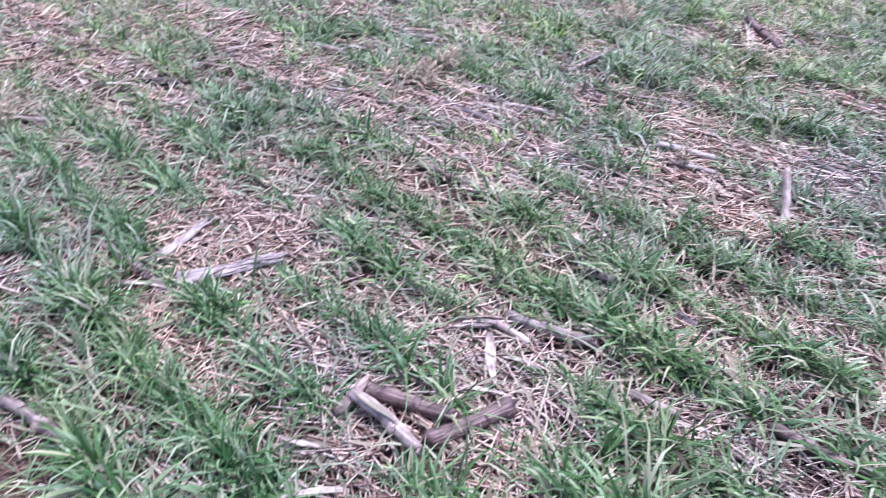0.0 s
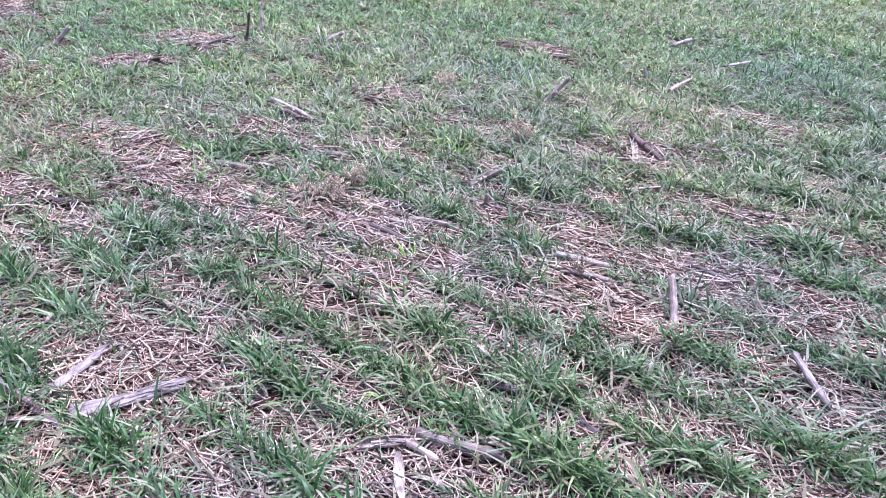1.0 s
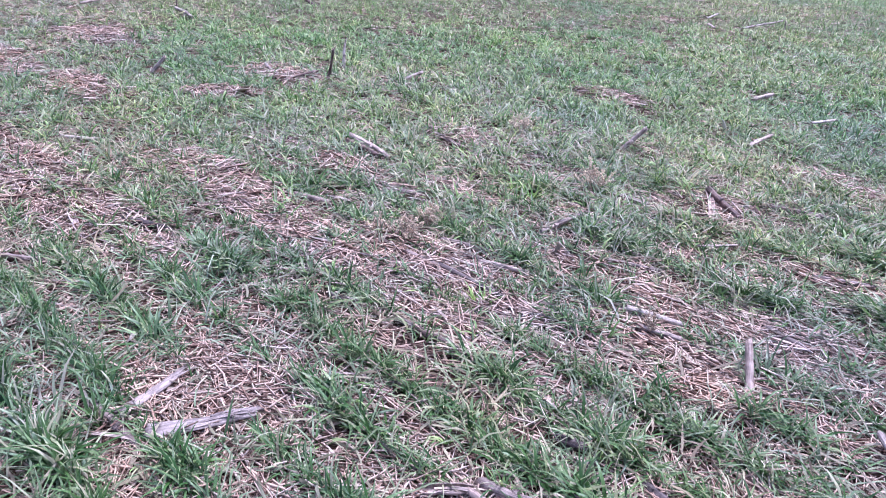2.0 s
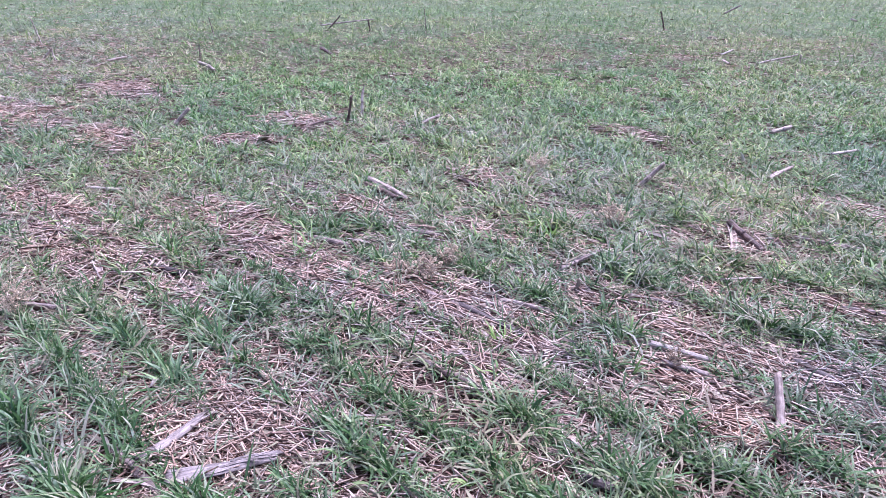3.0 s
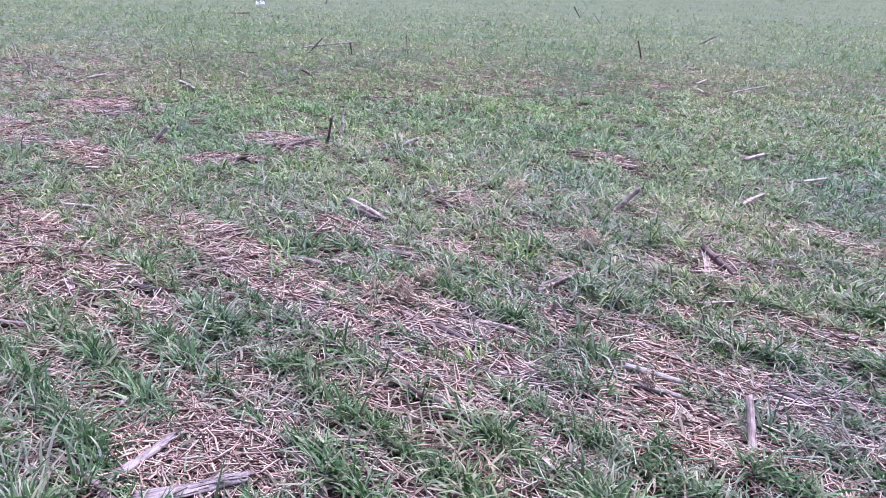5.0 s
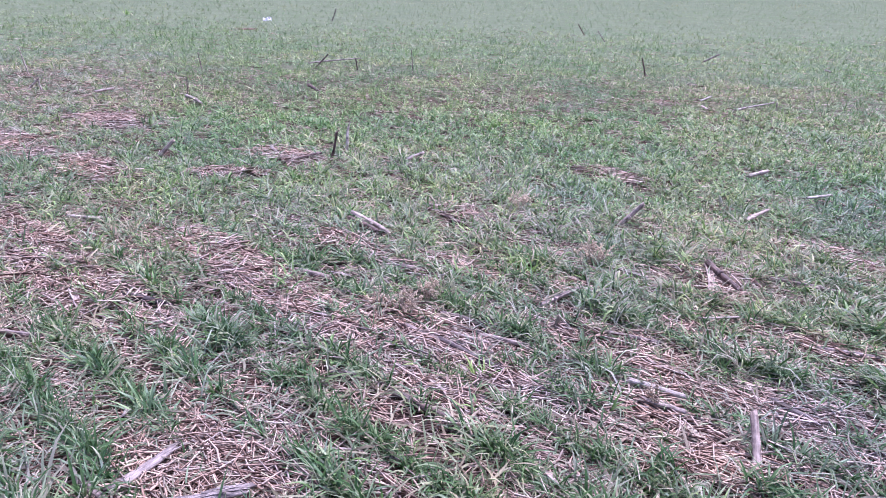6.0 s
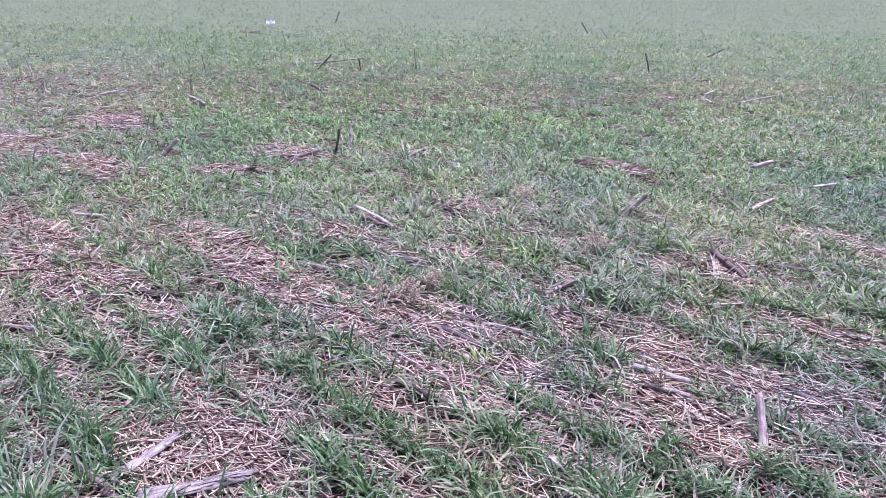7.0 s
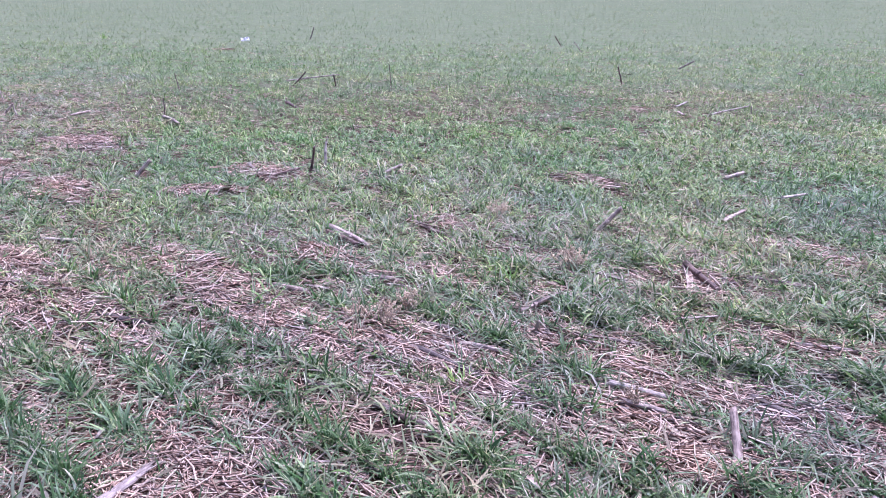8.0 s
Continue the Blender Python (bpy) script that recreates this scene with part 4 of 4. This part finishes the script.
def straw_litter(name, y0, y1, density, rng, len_range, rad_range, lift, bent=False, thin=0.3, fade_in=0.0, fade_out=0.0):
    x, y = scatter(y0, y1, density, rng)
    keep = rng.random(len(x)) < np.clip(0.80 + 0.22 * waves(x, y, 41, 0.35) + 0.12 * waves(x, y, 42, 0.11) - thin * np.clip(cover(x, y) - 0.45, 0, 1), 0.06, 1)
    keep &= rng.random(len(x)) < np.clip((14.0 - y) / 6.0, 0, 1) * littered(x, y)
    if fade_in:
        keep &= rng.random(len(x)) < np.clip((y - y0) / fade_in, 0, 1)
    if fade_out:
        keep &= rng.random(len(x)) < np.clip((y1 - y) / fade_out, 0, 1)
    x, y = x[keep], y[keep]
    n = len(x)
    combed = rng.random(n) < 0.32 + 0.22 * waves(x, y, 43, 0.9)
    az = np.where(combed, ROW_ANGLE + 0.25 + 0.35 * waves(x, y, 44, 0.7) + rng.normal(0, 0.3, n), rng.uniform(0, math.pi, n))
    z = ground_z(x, y) + rng.uniform(0.002, lift, n)
    length = rng.uniform(*len_range, n) * rng.choice([0.5, 0.8, 1.0, 1.3], n)
    me = straw_mesh(name, np.stack([x, y, z], -1), az, rng.normal(0, 0.09, n), length, rng.uniform(*rad_range, n), rng.normal(0, 0.25, n), bent)
    stuff(name, me, STRAW, "pinkish tan chopped straw matted over the soil", "straw")


straw_litter("straw_litter_front", -0.6, 3.5, 4900, RNG, (0.03, 0.085), (0.0015, 0.0031), 0.020, fade_out=1.1)
straw_litter("bent_straw_front", -0.6, 3.2, 750, RNG, (0.05, 0.13), (0.0010, 0.0020), 0.024, True, fade_out=0.8)
straw_litter("straw_litter_middle", 2.5, 7.5, 2200, RNG, (0.03, 0.085), (0.0022, 0.0040), 0.020, thin=1.15, fade_in=1.0)
straw_litter("straw_litter_back", 7.5, 14.0, 160, RNG, (0.05, 0.12), (0.003, 0.005), 0.02, thin=0.9)


def straw_patches(rng):
    xs, ys, az = [], [], []
    for bx, by, ll, ww, st, an in BARE:
        n = int(3.14 * ll * ww * 8200 * st)
        r, t = np.sqrt(rng.random(n)) * 1.15, rng.uniform(0, 6.283, n)
        u, v = r * np.cos(t) * ll, r * np.sin(t) * ww
        xs.append(bx + u * math.cos(an) - v * math.sin(an))
        ys.append(by + u * math.sin(an) + v * math.cos(an))
        combed = rng.random(n) < (0.55 if bx > 0.3 and by > 1.2 else 0.3)
        az.append(np.where(combed, ROW_ANGLE + 0.2 + rng.normal(0, 0.42, n), rng.uniform(0, 3.14, n)))
    x, y, az = np.concatenate(xs), np.concatenate(ys), np.concatenate(az)
    keep = rng.random(len(x)) < littered(x, y)
    x, y, az = x[keep], y[keep], az[keep]
    n = len(x)
    far = np.clip(0.45 + 0.3 * y, 0.68, 1.1)
    z = ground_z(x, y) + rng.uniform(0.004, 0.026, n) * far
    me = straw_mesh("straw_patches", np.stack([x, y, z], -1), az, rng.normal(0, 0.13, n), rng.uniform(0.035, 0.13, n) * far, rng.uniform(0.0016, 0.0034, n) * far, rng.normal(0, 0.22, n), True)
    stuff("straw_patches", me, STRAW, "thick pinkish tan straw on bare patches between wheat", "straw")


straw_patches(RNG)


def leaf_litter(name, y0, y1, density, rng, len_range, wid_range):
    x, y = scatter(y0, y1, density, rng)
    keep = rng.random(len(x)) < littered(x, y)
    x, y = x[keep], y[keep]
    n = len(x)
    z = ground_z(x, y)
    az = np.where(rng.random(n) < 0.5, ROW_ANGLE + rng.normal(0, 0.5, n) + math.pi * rng.integers(0, 2, n), rng.uniform(0, 6.283, n))
    base = np.stack([x, y, z + rng.uniform(0.004, 0.028, n)], -1)
    me = blade_mesh(name, base, az, rng.uniform(1.15, 1.55, n), rng.uniform(0.0, 0.5, n), rng.uniform(*len_range, n), rng.uniform(*wid_range, n),
                    rng.normal(0, 1.2, n), 4, 0.0, rng.normal(0, 0.7, n), z + 0.003)
    stuff(name, me, DRY_LEAF, "grey-tan dry leaf shreds lying on the straw", "dry leaves")


leaf_litter("leaf_litter_front", -0.6, 3.2, 700, RNG, (0.03, 0.11), (0.0035, 0.008))
leaf_litter("leaf_litter_middle", 3.2, 8.0, 120, RNG, (0.05, 0.13), (0.004, 0.009))


def field_around(rng):
    """The same crop and straw go on beside and behind, thinner drawn."""
    x, y = rng.uniform(-6.5, 6.5, 105000), rng.uniform(-4.2, 7.5, 105000)
    k = np.round(ROW_A * x + ROW_B * y + ROW_C)
    shift = (k - (ROW_A * x + ROW_B * y + ROW_C)) * ROW_GAP * rng.uniform(0.2, 1.0, len(x))
    x, y = x + shift * ACROSS[0], y + shift * ACROSS[1]
    ok = ~((y > -0.6) & seen_side(x, y))
    x, y = x[ok], y[ok]
    n = len(x)
    z = ground_z(x, y)
    me = blade_mesh("wheat_field_around", np.stack([x, y, z - 0.004], -1), rng.uniform(0, 6.283, n), rng.uniform(0.6, 1.2, n), rng.uniform(0.0, 0.4, n),
                    rng.uniform(0.08, 0.15, n), rng.uniform(0.018, 0.030, n), rng.normal(0, 0.4, n), 1, 0.0, 0.0, z + 0.008)
    stuff("wheat_field_around", me, MIDDLE_WHEAT, "green wheat rows going on around the path", "wheat")
    x, y = rng.uniform(-8, 8, 7000), rng.uniform(-5, 10, 7000)
    ok = ~((y > -0.6) & seen_side(x, y))
    x, y = x[ok], y[ok]
    n = len(x)
    me = straw_mesh("straw_litter_around", np.stack([x, y, ground_z(x, y) + rng.uniform(0.002, 0.02, n)], -1), rng.uniform(0, 3.14, n), rng.normal(0, 0.08, n),
                    rng.uniform(0.05, 0.12, n), rng.uniform(0.002, 0.0038, n), np.zeros(n), False)
    stuff("straw_litter_around", me, STRAW, "tan straw going on between the rows around the path", "straw")


field_around(np.random.default_rng(77))


# ---------------------------------------------------------------- wheat tufts that can be told apart
def tuft_mesh(name, rng, blades, reach):
    az = np.where(rng.random(blades) < 0.5, math.pi * rng.integers(0, 2, blades) + rng.normal(0, 0.6, blades), rng.uniform(0, 6.283, blades))
    r = np.abs(rng.normal(0, 0.016, blades))
    a2 = rng.uniform(0, 6.283, blades)
    base = np.stack([r * np.cos(a2) * 1.9, r * np.sin(a2) * 0.8, np.full(blades, -0.006)], -1)
    lean = np.abs(rng.normal(0.40, 0.26, blades))
    me = blade_mesh(name, base, az, lean, rng.uniform(0.4, 2.3, blades), rng.uniform(0.5, 1.0, blades) * reach, rng.uniform(0.004, 0.0074, blades),
                    rng.normal(0, 0.6, blades), 6, 0.35, rng.normal(0, 0.45, blades), np.full(blades, 0.004))
    return me


TUFTS = [tuft_mesh("wheat_tuft", RNG, 30 + 4 * (i % 4), 0.105 + 0.010 * (i % 5)) for i in range(14)]
for me in TUFTS:
    me.materials.append(WHEAT)
YELLOW_TUFTS = [tuft_mesh("yellow_tuft", RNG, 22, 0.12) for i in range(2)]
for me in YELLOW_TUFTS:
    me.materials.append(YOUNG)


def tuft(x, y, size=1.0, young=False):
    me = random.choice(YELLOW_TUFTS if young else TUFTS)
    ob = new("grass_tuft" if young else "wheat_tuft", me)
    ob.matrix_world = pose(x, y, float(ground_z(x, y)), 0, 0, math.degrees(ROW_ANGLE) + random.choice((0, 180)) + random.uniform(-25, 25)) @ Matrix.Scale(0.88 * size, 4)
    tagged(ob, "yellow-green grass tuft standing in straw" if young else "dark green wheat tuft standing in a drilled row", "wheat tuft", "tufts in the wheat rows")


for x, y, size in ((-0.40, 2.52, 1.35), (-0.13, 2.22, 1.2), (-0.28, 2.30, 1.15), (0.32, 2.01, 1.25), (0.50, 1.89, 1.3), (1.08, 2.07, 1.2), (0.78, 2.13, 1.0),
                   (-1.12, 2.50, 1.2), (-0.96, 2.37, 1.1), (-1.11, 2.08, 1.15), (-0.72, 1.87, 1.1), (-0.17, 1.50, 1.15), (-0.08, 1.45, 1.0),
                   (0.21, 1.40, 1.2), (0.57, 1.35, 1.2), (0.76, 1.285, 1.25), (0.37, 1.83, 1.15), (0.87, 1.80, 0.95)):
    tuft(x, y, size)
for x, y, size in ((-0.44, 1.90, 1.0), (-0.59, 1.96, 1.05), (-0.32, 1.73, 1.0), (-1.09, 1.85, 1.15), (-0.22, 1.37, 1.1), (0.48, 1.79, 1.0), (1.63, 2.67, 1.2),
                   (0.94, 2.64, 1.1), (1.55, 3.23, 1.1), (-0.5, 2.0, 1.0), (-0.68, 1.25, 1.2), (0.30, 0.78, 1.3), (0.42, 0.95, 1.25), (0.03, 1.115, 1.15), (0.165, 1.075, 0.85)):
    tuft(x, y, size)
tuft(0.17, 1.74, 1.1, True)
tuft(0.41, 2.46, 1.2, True)
tuft(0.36, 2.52, 1.0, True)
tuft(0.95, 2.62, 1.0, True)
tuft(-5.7, 14.1, 2.2, True)
px_, py_ = row_points(0.55, 2.9, 0.070, RNG, 0.0, 0.010, 0.62, 0.15)
ok_ = (cleared(px_, py_) > 0.75) & (RNG.random(len(px_)) < np.clip(cover(px_, py_) - 0.05 + 0.3 * waves(px_, py_, 51, 0.3), 0, 1)) & (np.clip(cover(px_, py_), 0, 1) > 0.4)
for x, y in list(zip(px_[ok_], py_[ok_]))[:255]:
    tuft(float(x), float(y), random.uniform(0.5, 0.8))


# ---------------------------------------------------------------- husk shreds on the straw
def husk_shreds(count, rng):
    """Broad pale leaf shreds, each its own thing, lying on the open straw."""
    meshes = []
    for i in range(10):
        me = bpy.data.meshes.new("husk_shred")
        bm = strip_bm(rng.uniform(0.05, 0.12), rng.uniform(0.007, 0.017), rng, rng.uniform(0.0, 0.10), 8, 0.0007)
        bm.to_mesh(me)
        bm.free()
        for p in me.polygons:
            p.use_smooth = True
        me.materials.append(HUSK if i % 5 else DRY_LEAF)
        meshes.append(me)
    made = 0
    while made < count:
        y = 0.55 + 2.6 * rng.random() ** 0.8
        x = rng.uniform(-0.72, 0.72) * y
        if rng.random() > 1.25 - float(cover(np.array([x]), np.array([y]))[0]) or float(littered(x, y)) < 0.7:
            continue
        turn = math.degrees(ROW_ANGLE) + rng.gauss(10, 38) + rng.choice((0, 180))
        ob = new("husk_shred", rng.choice(meshes))
        ob.matrix_world = pose(x, y, float(ground_z(x, y)) + 0.014, rng.uniform(-14, 14), rng.uniform(-6, 2), turn)
        tagged(ob, "pale dry husk shred lying on chopped straw", "husk shred", "husk shreds on the straw")
        made += 1


husk_shreds(190, random.Random(8))


# ---------------------------------------------------------------- dried weeds
def dried_weed(x, y, height, seed, stems=9):
    rng = random.Random(seed)
    root = new("dried_weed")
    root.empty_display_size = 0.02
    root.matrix_world = Matrix.Translation((x, y, float(ground_z(x, y))))
    for i in range(stems):
        a, lean_ = rng.uniform(0, 6.283), rng.uniform(0.1, 0.75)
        hgt = height * rng.uniform(0.6, 1.0)
        tip = Vector((math.cos(a) * math.sin(lean_), math.sin(a) * math.sin(lean_), math.cos(lean_))) * hgt
        bm = bmesh.new()
        twigs = [(Vector((0, 0, -0.004)), tip, 0.0011)]
        for j in range(5):
            s = rng.uniform(0.4, 0.95)
            b = rng.uniform(0, 6.283)
            twigs.append((tip * s, tip * s + Vector((math.cos(b), math.sin(b), 0.7)) * hgt * 0.22, 0.0007))
        for p, q, r in twigs:
            way = (q - p).normalized()
            u = way.orthogonal().normalized()
            v = way.cross(u)
            rings = [[bm.verts.new(o + (u * math.cos(t) + v * math.sin(t)) * rr) for t in (0, 2.094, 4.189)] for o, rr in ((p, r), (q, r * 0.6))]
            for k in range(3):
                bm.faces.new((rings[0][k], rings[0][(k + 1) % 3], rings[1][(k + 1) % 3], rings[1][k]))
        stem = part("stem", bm, SEED, root)
        bm = bmesh.new()
        for p, q, r in twigs:
            for j in range(7):
                c = p.lerp(q, rng.uniform(0.5, 1.05)) + Vector((rng.gauss(0, 0.003), rng.gauss(0, 0.003), rng.gauss(0, 0.003)))
                w = rng.uniform(0.0014, 0.0030)
                pts = [bm.verts.new(c + Vector(d) * w) for d in ((1, 0, 0), (0, 1, 0), (-1, 0, 0), (0, -1, 0), (0, 0, 1.6), (0, 0, -1.6))]
                for k in range(4):
                    bm.faces.new((pts[k], pts[(k + 1) % 4], pts[4]))
                    bm.faces.new((pts[(k + 1) % 4], pts[k], pts[5]))
        tagged(part("seed_head", bm, SEED, stem), "tiny brown seed husks", kind="stuff")
    return tagged(root, "dried brown weed with fine branching seed heads", "dried weed", "dried weeds in the crop")


dried_weed(-0.05, 2.10, 0.11, 1, 9)
dried_weed(0.03, 2.22, 0.11, 2, 9)
dried_weed(-0.13, 2.15, 0.09, 3, 7)
dried_weed(0.66, 2.55, 0.15, 4, 13)
dried_weed(0.46, 3.18, 0.14, 5, 10)
dried_weed(-1.24, 1.88, 0.17, 6, 11)
dried_weed(0.62, 1.62, 0.08, 7, 5)


# ---------------------------------------------------------------- a scrap of white plastic far out
def plastic_scrap():
    rng = random.Random(3)
    bm = bmesh.new()
    bmesh.ops.create_grid(bm, x_segments=8, y_segments=5, size=0.5)
    for v in bm.verts:
        v.co = Vector((v.co.x * 0.15, v.co.y * 0.07, 0.018 * math.sin(7 * v.co.x) + rng.uniform(0, 0.02)))
    bmesh.ops.solidify(bm, geom=list(bm.faces), thickness=0.002)
    me = bpy.data.meshes.new("plastic_scrap")
    bm.to_mesh(me)
    bm.free()
    me.materials.append(LITTER_WHITE)
    ob = new("plastic_scrap", me)
    ob.matrix_world = pose(-2.87, 13.3, float(ground_z(-2.87, 13.3)) + 0.075, 45, 0, 10)
    tagged(ob, "crumpled white plastic scrap caught in the crop", "litter")


plastic_scrap()
